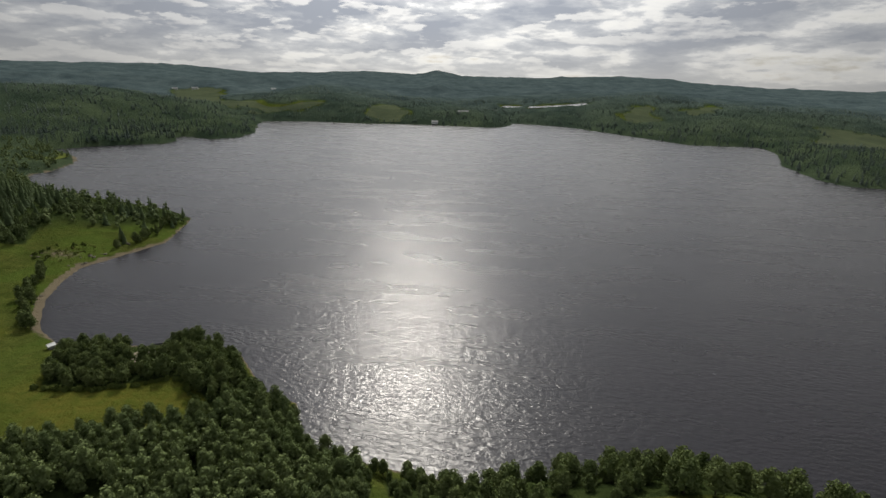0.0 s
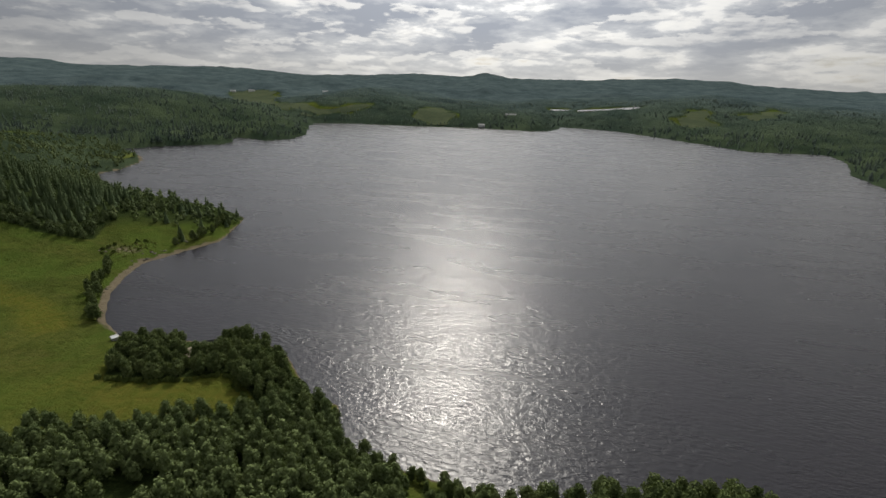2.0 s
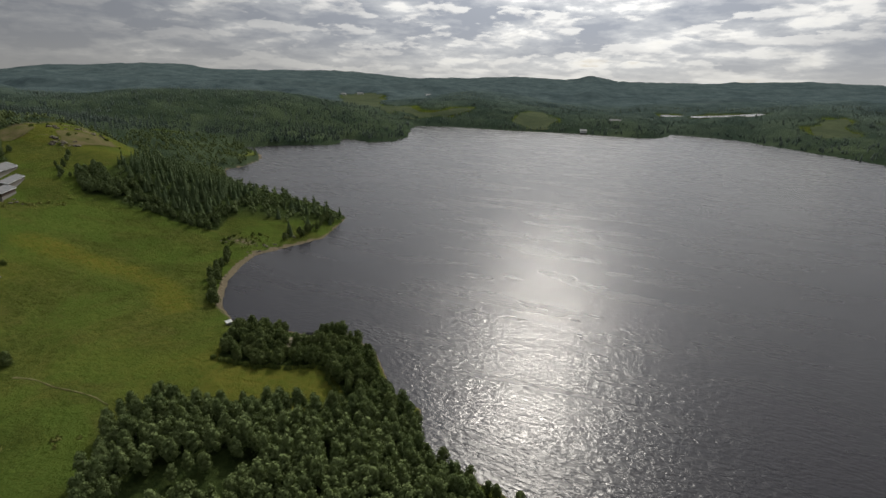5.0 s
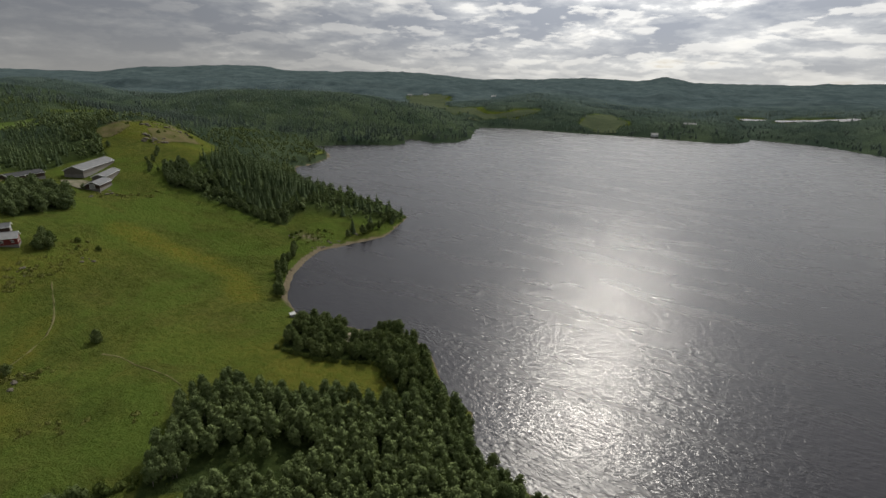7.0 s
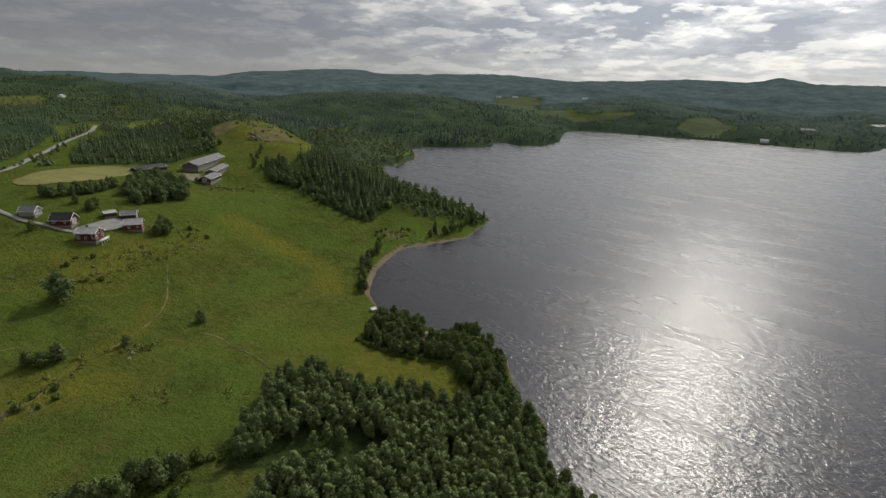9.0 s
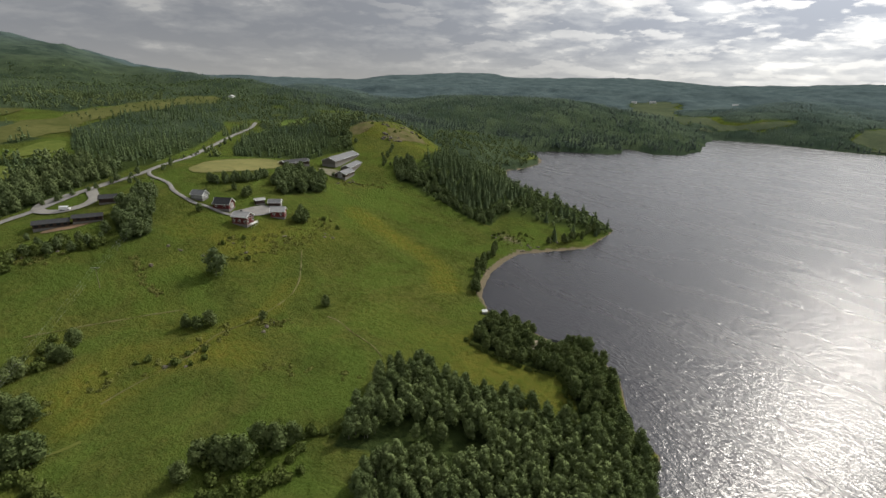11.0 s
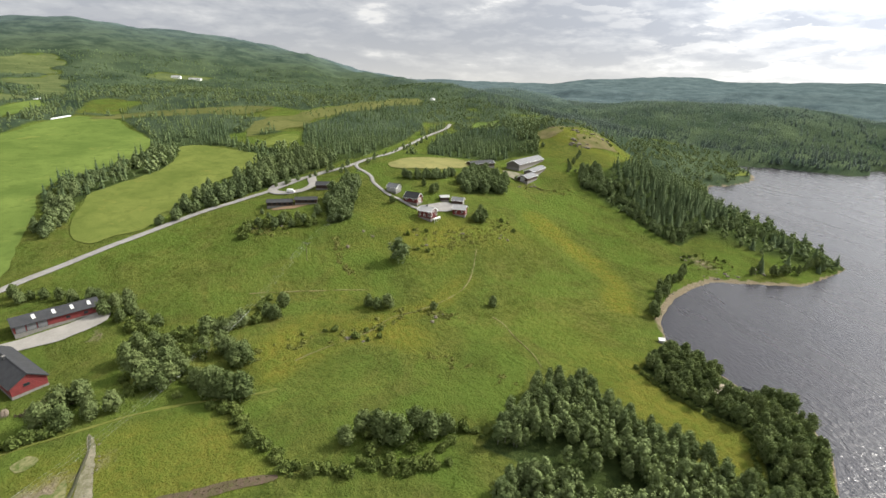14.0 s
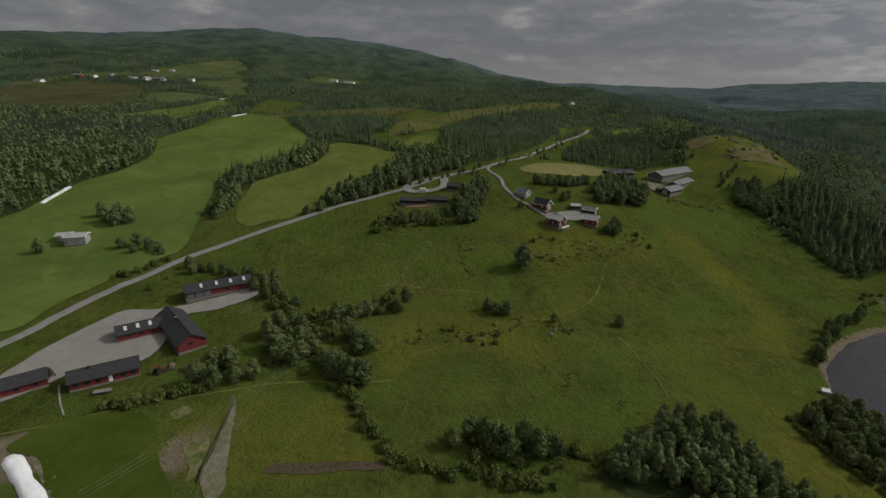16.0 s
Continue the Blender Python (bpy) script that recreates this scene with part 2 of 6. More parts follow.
NEEDLE_WOOD = leaf_material("spruce_wood_needles", (0.050, 0.076, 0.038), (0.112, 0.146, 0.062), 0.0, 70)
BARK = mottled("birch_bark", (0.30, 0.28, 0.25), (0.10, 0.085, 0.07), 3.0)
DARK_BARK = mottled("spruce_bark", (0.09, 0.065, 0.05), (0.05, 0.038, 0.03), 3.0)
FIELD_A = mown_material("mown_grass", (0.080, 0.118, 0.028), (0.108, 0.144, 0.036), 20)
FIELD_B = mown_material("grazed_grass", (0.086, 0.112, 0.026), (0.120, 0.138, 0.036), 60)
STUBBLE = mown_material("ripe_hay_grass", (0.138, 0.138, 0.054), (0.188, 0.178, 0.072), 35)
# Grass across the lake, its colour dulled and blued to stand for haze.
HAZED_GRASS = mown_material("hazed_far_grass", (0.064, 0.082, 0.048), (0.090, 0.106, 0.058), 0)
WORN = mottled("stony_worn_grass", (0.042, 0.068, 0.012), (0.165, 0.150, 0.080), 0.22, 0.95, 0.6, 0.12, 5.0, spec=0.0)
KNOLL = mottled("brown_knoll_heath", (0.068, 0.080, 0.022), (0.125, 0.100, 0.058), 0.10, 0.95, 0.7, 0.3, 8.0, spec=0.0)
HEATHER_BED = mottled("heather_ground", (0.060, 0.058, 0.026), (0.090, 0.062, 0.052), 0.5, 0.95, 0.8, 0.2, 6.0, spec=0.0)
TUSSOCK = leaf_material("tussock_grass", (0.050, 0.070, 0.010), (0.096, 0.112, 0.020))
BOG = mown_material("pale_bog_grass", (0.070, 0.080, 0.026), (0.104, 0.106, 0.038), 0)
HILL_GRASS = mown_material("hill_meadow_grass", (0.066, 0.086, 0.034), (0.096, 0.112, 0.044), 0)
TRACK_GRASS = mottled("pale_trodden_grass", (0.078, 0.096, 0.020), (0.115, 0.118, 0.034), 0.5, 0.95, 0.4, 0.05, 5.0, spec=0.0)
MOORLAND = mown_material("brown_heather_moor", (0.054, 0.058, 0.026), (0.078, 0.076, 0.036), 0)
TRAMPLED = mown_material("trampled_grass", (0.046, 0.068, 0.011), (0.066, 0.086, 0.016), 10)
GRAVEL = mottled("pale_gravel", (0.172, 0.164, 0.146), (0.224, 0.212, 0.192), 0.2, 0.95, 0.4, 0.06, 9.0)
ASPHALT = mottled("worn_pale_asphalt", (0.145, 0.140, 0.130), (0.215, 0.206, 0.192), 0.3, 0.9, 0.2, 0.02, 9.0)
ROCK = mottled("lichen_grey_rock", (0.078, 0.068, 0.050), (0.145, 0.128, 0.100), 0.8, 0.9, 0.6, 0.1)
TERRACE = mottled("reddish_bare_soil", (0.200, 0.125, 0.075), (0.130, 0.095, 0.055), 0.5, 0.95, 0.4, 0.05, 5.0)
SAND = mottled("pale_shore_sand", (0.16, 0.135, 0.095), (0.24, 0.205, 0.150), 0.6, 0.95, 0.4, 0.05, 6.0)
SOIL = mottled("dark_wet_soil", (0.030, 0.036, 0.014), (0.060, 0.054, 0.034), 0.8, 0.95, 0.6, 0.1, 5.0)
EARTH = mottled("bare_stony_earth", (0.074, 0.076, 0.034), (0.180, 0.160, 0.118), 0.35, 0.95, 0.6, 0.15, 6.0)

# ---- lie of the land: lake outline, hills, ridges (metres, lake level at z = 0) ----
LAKE = [(475, 528), (444, 541), (433, 579), (458, 675), (539, 815), (550, 888), (436, 905), (363, 1046), (284, 1217), (164, 1293),
        (134, 1172), (89, 1145), (-40, 1164), (-198, 1175), (-330, 1180), (-422, 1149), (-398, 1054), (-362, 954), (-348, 892), (-353, 839),
        (-381, 808), (-435, 832), (-448, 818), (-420, 780), (-414, 750), (-442, 722), (-484, 700), (-510, 672), (-530, 650), (-500, 628), (-466, 612), (-440, 584), (-421, 555), (-411, 525), (-409, 500), (-414, 478), (-350, 420), (-265, 388), (-215, 368), (-185, 345), (-178, 320), (-173, 289),
        (-184, 263)]
LAKE += [(-194, 245), (-190, 225), (-183, 205), (-165, 178), (-144, 164), (-133, 167), (-106, 165), (-97, 174), (-77, 163), (-68, 152), (-58, 139),
         (-46, 133), (-44, 124), (-37, 115), (-27, 110), (-8, 105), (9, 102), (36, 104), (69, 103), (98, 97), (120, 90),
         (260, 60), (480, 60), (720, 200), (640, 400)]
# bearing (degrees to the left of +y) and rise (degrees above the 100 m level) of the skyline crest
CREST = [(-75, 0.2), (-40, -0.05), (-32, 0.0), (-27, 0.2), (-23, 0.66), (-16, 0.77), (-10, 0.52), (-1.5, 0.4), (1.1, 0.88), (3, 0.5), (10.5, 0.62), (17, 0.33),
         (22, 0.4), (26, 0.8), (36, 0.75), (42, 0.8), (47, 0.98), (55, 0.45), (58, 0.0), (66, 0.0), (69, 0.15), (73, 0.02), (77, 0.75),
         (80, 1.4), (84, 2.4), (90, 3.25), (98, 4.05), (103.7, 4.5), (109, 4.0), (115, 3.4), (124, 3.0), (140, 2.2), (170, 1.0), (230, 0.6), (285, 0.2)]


def step(a, b, v):
    u = np.clip((v - a) / (b - a), 0, 1)
    return u * u * (3 - 2 * u)


def lattice(i, j, seed):
    h = np.sin(i * 127.1 + j * 311.7 + seed * 74.7) * 43758.5453
    return h - np.floor(h)


def waves(x, y, size, seed=0, octaves=3):
    """Smooth value noise, -1 to 1."""
    total, gain, norm = 0.0, 1.0, 0.0
    for o in range(octaves):
        u, v = x / size * 2**o + 17.3 * o, y / size * 2**o - 9.1 * o
        i, j = np.floor(u), np.floor(v)
        fu, fv = u - i, v - j
        fu, fv = fu * fu * (3 - 2 * fu), fv * fv * (3 - 2 * fv)
        a, b = lattice(i, j, seed + o), lattice(i + 1, j, seed + o)
        c, d = lattice(i, j + 1, seed + o), lattice(i + 1, j + 1, seed + o)
        total = total + gain * (2 * (a + (b - a) * fu + (c - a) * fv + (a - b - c + d) * fu * fv) - 1)
        norm, gain = norm + gain, gain * 0.5
    return total / norm


def outline_distance(x, y, outline):
    """Distance to a closed outline: positive outside it, negative inside."""
    best, inside = np.full(np.shape(x), 1e18), np.zeros(np.shape(x), bool)
    for (ax, ay), (bx, by) in zip(outline, outline[1:] + outline[:1]):
        ex, ey = bx - ax, by - ay
        k = np.clip(((x - ax) * ex + (y - ay) * ey) / (ex * ex + ey * ey), 0, 1)
        best = np.minimum(best, (x - ax - k * ex) ** 2 + (y - ay - k * ey) ** 2)
        if ay != by:
            inside ^= ((ay > y) != (by > y)) & (x < ax + (y - ay) / (by - ay) * ex)
    return np.sqrt(best) * np.where(inside, -1, 1)


def shore(x, y):
    far = step(300, 900, np.hypot(x, y))
    return outline_distance(x, y, LAKE) + waves(x, y, 14, 3, 2) * (1.3 + 2.5 * far) + (5 * far + 5 * step(880, 1000, np.hypot(x, y))) * waves(x, y, 90, 5, 2)


def bump(x, y, cx, cy, rx, ry=None):
    return np.exp(-0.5 * (((x - cx) / rx) ** 2 + ((y - cy) / (ry or rx)) ** 2))


def height(x, y):
    x, y = np.asarray(x, float), np.asarray(y, float)
    d = shore(x, y)
    r = np.hypot(x, y) + 1e-6
    bearing = np.degrees(np.arctan2(-x, y))
    bearing = np.where(bearing < -75, bearing + 360, bearing)
    land = 0.9 * (1 - np.exp(-np.maximum(d, 0) / 3.5)) + 6.5 * (1 - np.exp(-np.maximum(d, 0) / 70))
    west = np.maximum(-x - 190, 0)
    rise = (0.165 - 0.06 * step(20, 320, y)) * west * west / (west + 45)
    rise = 78 * (1 - np.exp(-rise / 78)) * step(20, 200, d)
    land = land + rise * (1 - step(430, 700, y))
    land += 19 * bump(x, y, -335, 120, 85, 80) * step(0, 110, d)             # farm hill
    land += (30 * bump(x, y, -472, 346, 84, 66) + (4 + 4.5 * waves(x, y, 26, 141, 3)) * bump(x, y, -470, 330, 50, 40)) * step(0, 120, d)             # rocky knoll
    land += 18 * bump(x, y, -330, 310, 60, 50) * step(0, 80, d)              # spruce ridge down to the cape
    land += 58 * bump(x, y, -1300, 690, 300, 240)                            # wooded hills
    land += 58 * bump(x, y, -950, 1000, 240, 220)
    land += 25 * bump(x, y, -380, 1650, 220, 200) + 22 * bump(x, y, 560, 1750, 350, 200)
    land += 14 * bump(x, y, 620, 640, 110, 160) * step(0, 60, d)
    land += 34 * bump(x, y, 45, 56, 42, 26) * step(0, 18, d)                 # steep bank above the near shore
    near = step(60, 140, r)
    land += near * (0.9 * waves(x, y, 60, 11, 3) + 0.22 * waves(x, y, 9, 23, 2)) * step(0, 30, d)
    land += step(500, 1000, r) * step(0, 150, d) * (24 * waves(x, y, 380, 31, 3) + 30 * waves(x, y, 800, 37, 2) + 26 * np.maximum(waves(x, y, 560, 35, 2), 0) * step(900, 1300, r)) * (1 + 0.5 * step(1200, 2000, r))
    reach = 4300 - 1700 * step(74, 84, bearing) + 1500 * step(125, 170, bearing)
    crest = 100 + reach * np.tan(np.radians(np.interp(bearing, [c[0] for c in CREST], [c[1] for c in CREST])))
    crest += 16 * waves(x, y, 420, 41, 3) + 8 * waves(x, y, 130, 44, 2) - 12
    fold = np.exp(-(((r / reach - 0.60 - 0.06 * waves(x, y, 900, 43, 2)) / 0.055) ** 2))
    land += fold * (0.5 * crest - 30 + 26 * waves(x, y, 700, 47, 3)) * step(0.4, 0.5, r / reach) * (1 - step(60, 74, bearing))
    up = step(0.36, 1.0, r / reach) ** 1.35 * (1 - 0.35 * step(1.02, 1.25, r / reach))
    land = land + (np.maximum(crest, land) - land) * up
    return np.where(d > 0, land, -np.minimum(3.0, 0.12 * -d))


# ---- mesh helpers ----
def mesh_of(name, verts, faces, *mats):
    me = bpy.data.meshes.new(name)
    me.from_pydata([tuple(map(float, v)) for v in verts], [], [tuple(map(int, f)) for f in faces])
    for m in mats:
        me.materials.append(m)
    return me


def part(name, me, parent=None, label="", matrix=None):
    """One mesh object; under its thing, or on its own."""
    ob = new(name, me)
    if parent is not None:
        ob.parent = parent
    if matrix is not None:
        ob.matrix_basis = matrix
    if label:
        ob["label"] = label
    return ob


def ground_z(x, y):
    return float(height(np.array([x]), np.array([y]))[0])


def curve_through(points, step_m=3.0, closed=False):
    """A smooth line (Catmull-Rom) through a few places."""
    p = [np.array(q, float) for q in points]
    p = [p[-1]] + p + p[:2] if closed else [2 * p[0] - p[1]] + p + [2 * p[-1] - p[-2]]
    out = []
    for a, b, c, d in zip(p, p[1:], p[2:], p[3:]):
        k = max(2, int(np.linalg.norm(c - b) / step_m))
        for u in np.arange(k) / k:
            out.append(0.5 * (2 * b + (c - a) * u + (2 * a - 5 * b + 4 * c - d) * u * u + (3 * b - a - 3 * c + d) * u**3))
    return np.array(out if closed else out + [p[-2]])


def sheet(name, outline, m, label, category, grid=6.0, lift=0.15, ragged=0.8):
    """A patch of land cover laid on the ground inside a smooth outline."""
    edge = curve_through(outline, grid * 0.6, True)
    edge = edge + ragged * np.stack([waves(edge[:, 0], edge[:, 1], 7 + 3 * ragged, 51, 2), waves(edge[:, 0], edge[:, 1], 7 + 3 * ragged, 53, 2)], 1)
    edge = edge + 0.4 * ragged * np.stack([waves(edge[:, 0], edge[:, 1], 2.4 + 0.5 * grid, 55, 2), waves(edge[:, 0], edge[:, 1], 2.4 + 0.5 * grid, 57, 2)], 1)
    lo, hi = edge.min(0), edge.max(0)
    gx, gy = np.meshgrid(np.arange(lo[0], hi[0], grid), np.arange(lo[1], hi[1], grid))
    inner = np.stack([gx.ravel(), gy.ravel()], 1)
    inner = inner[outline_distance(inner[:, 0], inner[:, 1], [tuple(e) for e in edge]) < -grid * 0.4]
    pts = np.vstack([edge, inner])
    n = len(edge)
    v, _, f, *_ = delaunay_2d_cdt([Vector(q) for q in pts], [(i, (i + 1) % n) for i in range(n)], [list(range(n))], 1, 1e-4)
    v = np.array([tuple(q) for q in v])
    z = height(v[:, 0], v[:, 1]) + lift + 0.0006 * np.hypot(v[:, 0], v[:, 1])
    me = mesh_of(name, np.column_stack([v, z]), f, m)
    me.shade_smooth()
    return tagged(new(name, me), label, category, kind="structure")


def ribbon(name, points, width, m, label, category, lift=0.22, ragged=0.15, closed=False):
    """A road or path of even width laid over the ground."""
    c = curve_through(points, 2.5, closed)
    way = np.gradient(c, axis=0)
    way /= np.linalg.norm(way, axis=1, keepdims=True) + 1e-9
    side = np.stack([-way[:, 1], way[:, 0]], 1)
    offs = np.array([-0.5, -0.42, 0.0, 0.42, 0.5]) * width
    verts, k = [], len(offs)
    base = height(c[:, 0], c[:, 1])
    for j, o in enumerate(offs):
        q = c + side * (o + ragged * waves(c[:, 0] + 31 * j, c[:, 1], 4, 61, 2)[:, None])
        z = 0.5 * height(q[:, 0], q[:, 1]) + 0.5 * base
        z = np.maximum(z, height(q[:, 0], q[:, 1])) + lift + 0.0006 * np.hypot(c[:, 0], c[:, 1]) - (0.12 if abs(o) == width / 2 else 0.0)
        verts.append(np.column_stack([q, z]))
    verts = np.stack(verts, 1).reshape(-1, 3)
    faces = [(i * k + j, i * k + j + 1, (i + 1) * k + j + 1, (i + 1) * k + j) for i in range(len(c) - 1) for j in range(k - 1)]
    me = mesh_of(name, verts, [f[::-1] for f in faces], m)
    me.shade_smooth()
    return tagged(new(name, me), label, category, kind="structure")


# ---- woods, by outline ----
NEAR_WOOD = [(-107, 57), (-115, 68), (-119, 79), (-129, 93), (-126, 103), (-110, 106), (-94, 112), (-78, 118), (-66, 124), (-58, 131), (-50, 132), (-44, 122),
             (-35, 111), (-25, 105), (-16, 98), (-16, 84), (-30, 76), (-60, 66), (-80, 50), (-90, 54), (-98, 65)]
RIDE = [(-106, 26), (-103, 41), (-102, 60), (-100, 74), (-94, 86), (-84, 87), (-79, 92)]
GROVE = [(-129, 135), (-135, 148), (-142, 162), (-135, 168), (-116, 169), (-109, 160), (-99, 171), (-80, 163), (-67, 149), (-58, 136), (-68, 124), (-76, 133), (-86, 143), (-102, 138), (-114, 134)]
BANK = [(-14, 102), (-12, 90), (2, 80), (14, 68), (30, 64), (60, 64), (86, 62), (100, 66), (92, 78), (62, 84), (30, 86), (10, 94), (0, 101)]
CAPE_WOOD = [(-304, 252), (-322, 276), (-352, 306), (-425, 420), (-385, 420), (-330, 382), (-285, 352), (-262, 342), (-240, 338), (-216, 341), (-196, 346), (-196, 336), (-216, 324), (-240, 322), (-243, 284), (-234, 258), (-262, 250)]
BAY_WOOD = [(-440, 430), (-520, 430), (-567, 480), (-640, 600), (-600, 650), (-530, 660), (-470, 612), (-425, 560), (-412, 520), (-418, 478)]
ROAD_WOOD = [(-466, 46), (-560, 52), (-606, 60), (-694, 116), (-800, 205), (-852, 262), (-793, 272), (-612, 206), (-500, 140), (-405, 82), (-425, 52)]
OVAL_WOOD = [(-418, 172), (-433, 152), (-493, 170), (-566, 214), (-578, 244), (-560, 276), (-530, 288), (-470, 262), (-425, 240), (-402, 208)]
LODGE_WOOD = [(-280, 40), (-300, 40), (-318, 47), (-340, 62), (-332, 70), (-312, 62), (-298, 58), (-284, 54)]
COW_CLUMP = [(-306, 136), (-328, 140), (-346, 152), (-352, 178), (-330, 180), (-310, 166)]
DARK_CLUMP = [(-323, 240), (-348, 258), (-350, 274), (-316, 262), (-304, 250)]
LEFT_WOOD = [(-316, -234), (-384, -230), (-406, -213), (-455, -209), (-515, -228), (-573, -277), (-607, -334), (-592, -372), (-470, -372), (-380, -300)]
MID_WOOD = [(-1113, -305), (-1385, -285), (-1275, -33), (-1006, 193), (-780, 40), (-760, -60), (-790, -150), (-883, -234)]
MID_WOOD_B = [(-560, -72), (-640, -119), (-660, -60), (-650, -10), (-592, -14), (-548, -20), (-500, 0), (-470, 14), (-500, -16), (-514, -40), (-516, -66)]
ROAD_ROW = [(-315, -47), (-338, -43), (-362, -27), (-400, -4), (-440, 24), (-475, 46), (-440, 62), (-392, 60), (-372, 32), (-356, 14), (-335, -18)]
CAPE_EAST = [(452, 560), (448, 600), (466, 680), (545, 800), (600, 830), (760, 700), (640, 540), (500, 535)]
WOODS = [NEAR_WOOD, GROVE, BANK, CAPE_WOOD, BAY_WOOD, ROAD_WOOD, OVAL_WOOD, LODGE_WOOD, COW_CLUMP, DARK_CLUMP, LEFT_WOOD, MID_WOOD, MID_WOOD_B, ROAD_ROW, CAPE_EAST]

# ---- open land, by outline ----
FIELD_WEST = [(-192, -149), (-212, -141), (-235, -130), (-258, -114), (-270, -108), (-300, -113), (-346, -120), (-384, -128), (-412, -123), (-452, -98), (-506, -82), (-546, -88), (-587, -109), (-640, -132), (-670, -159), (-684, -183), (-644, -191), (-622, -199), (-570, -212), (-517, -222), (-466, -206), (-425, -202), (-401, -208), (-381, -220), (-332, -222), (-300, -226), (-262, -216), (-222, -182)]
FIELD_MIDDLE = [(-312, -94), (-358, -98), (-379, -97), (-401, -83), (-421, -67), (-458, -57), (-507, -59), (-509, -39), (-491, -17), (-467, 3), (-453, 7), (-413, -4), (-385, -22), (-356, -38), (-331, -48), (-312, -56), (-303, -70), (-296, -82)]
ROUGH_MEADOW = [(-134, -66), (-144, -60), (-147, -48), (-151, -34), (-149, -14), (-139, -8), (-124, -2), (-113, 1), (-108, -8), (-106, -24), (-104, -38), (-112, -52), (-126, -60)]
FIELD_OVAL = [(-363, 98), (-387, 109), (-404, 138), (-410, 164), (-386, 176), (-358, 148), (-353, 122)]
FIELD_BRIGHT = [(-607, 272), (-656, 297), (-656, 336), (-602, 308)]
FIELD_UPPER = [(-1194, -580), (-1332, -593), (-1456, -561), (-1648, -502), (-1621, -446), (-1475, -393), (-1352, -382), (-1286, -473), (-1270, -540)]
FIELD_SLOPE = [(-1188, -432), (-1321, -380), (-1275, -341), (-1173, -309), (-910, -252), (-928, -286), (-1120, -362)]
FIELD_KNEE = [(-833, -383), (-937, -415), (-940, -365), (-900, -290), (-822, -290), (-766, -316)]
FIELD_BELT = [(-623, -343), (-649, -312), (-744, -283), (-837, -264), (-752, -226), (-667, -240), (-627, -247), (-640, -270), (-630, -296)]
MOOR = [(-691, -485), (-956, -666), (-1062, -609), (-1112, -509), (-860, -404), (-709, -361), (-671, -407)]
FIELD_EDGE = [(-929, -648), (-1024, -655), (-1132, -669), (-1294, -614), (-1254, -584), (-1065, -621), (-991, -634)]
FIELD_HIGH = [(-1401, -217), (-1533, -201), (-1570, -100), (-1436, -92), (-1386, -156)]
FIELD_BOG = [(-555, -8), (-601, -2), (-641, 11), (-676, 47), (-763, 120), (-929, 240), (-974, 320), (-896, 307), (-774, 201), (-694, 112), (-600, 57), (-580, 26)]
FIELD_BOG_B = [(-499, 6), (-538, 20), (-561, 39), (-553, 49), (-517, 42), (-504, 25)]
FIELD_BOG_C = [(-655, -160), (-705, -107), (-735, -40), (-748, 29), (-706, 22), (-671, -37), (-666, -102), (-641, -135)]
FIELD_FAR = [(428, 1255), (474, 1330), (531, 1360), (510, 1240), (541, 1212), (424, 1150)]
FIELD_FAR_B = [(-1004, 1881), (-915, 1954), (-816, 1868), (-651, 1468), (-569, 1360), (-431, 1262), (-329, 1325), (-344, 1266), (-427, 1205), (-494, 1185), (-646, 1237)]
FIELD_FAR_C = [(-201, 1250), (-194, 1342), (-149, 1410), (-100, 1284), (-104, 1196), (-166, 1185)]
FIELD_FAR_E = [(581, 1287), (726, 1392), (656, 1248), (572, 1213)]
FIELD_FAR_D = [(660, 900), (780, 1060), (900, 960), (760, 840)]
POND = [(166, 1601), (221, 1604), (260, 1562), (342, 1528), (429, 1441), (410, 1425), (330, 1471), (250, 1530)]
FIELD_BAY = [(-443, 520), (-470, 545), (-462, 592), (-440, 572)]
FIELD_BAY_B = [(-560, 600), (-600, 612), (-585, 640), (-556, 632)]
FIELDS = [FIELD_WEST, FIELD_MIDDLE, FIELD_OVAL, FIELD_BRIGHT, FIELD_UPPER, FIELD_SLOPE, FIELD_KNEE, FIELD_BELT, MOOR, FIELD_EDGE, FIELD_HIGH, FIELD_BOG, FIELD_BOG_B, FIELD_BOG_C, FIELD_FAR, FIELD_FAR_B, FIELD_FAR_C, FIELD_FAR_D, FIELD_FAR_E, FIELD_BAY, FIELD_BAY_B, POND]
PASTURE = [(-60, 40), (-140, 130), (-165, 165), (-200, 205), (-225, 240), (-290, 228), (-330, 235), (-370, 300), (-440, 400), (-480, 370), (-470, 300), (-400, 265),
           (-410, 170), (-420, 100), (-350, 40), (-320, -50), (-240, -130), (-200, -160), (-120, -140), (-40, -60)]
ROAD = [(-140, -165), (-183, -142), (-204, -135), (-226, -124), (-242, -113), (-258, -102), (-276, -85), (-296, -65), (-311, -48), (-321, -35), (-331, -20), (-352, 18), (-366, 39), (-375, 61), (-387, 78),
        (-426, 113), (-494, 149), (-567, 199), (-606, 234), (-650, 258)]


def line_distance(x, y, line):
    best = np.full(np.shape(x), 1e9)
    for (ax, ay), (bx, by) in zip(line, line[1:]):
        ex, ey = bx - ax, by - ay
        k = np.clip(((x - ax) * ex + (y - ay) * ey) / (ex * ex + ey * ey), 0, 1)
        best = np.minimum(best, np.hypot(x - ax - k * ex, y - ay - k * ey))
    return best


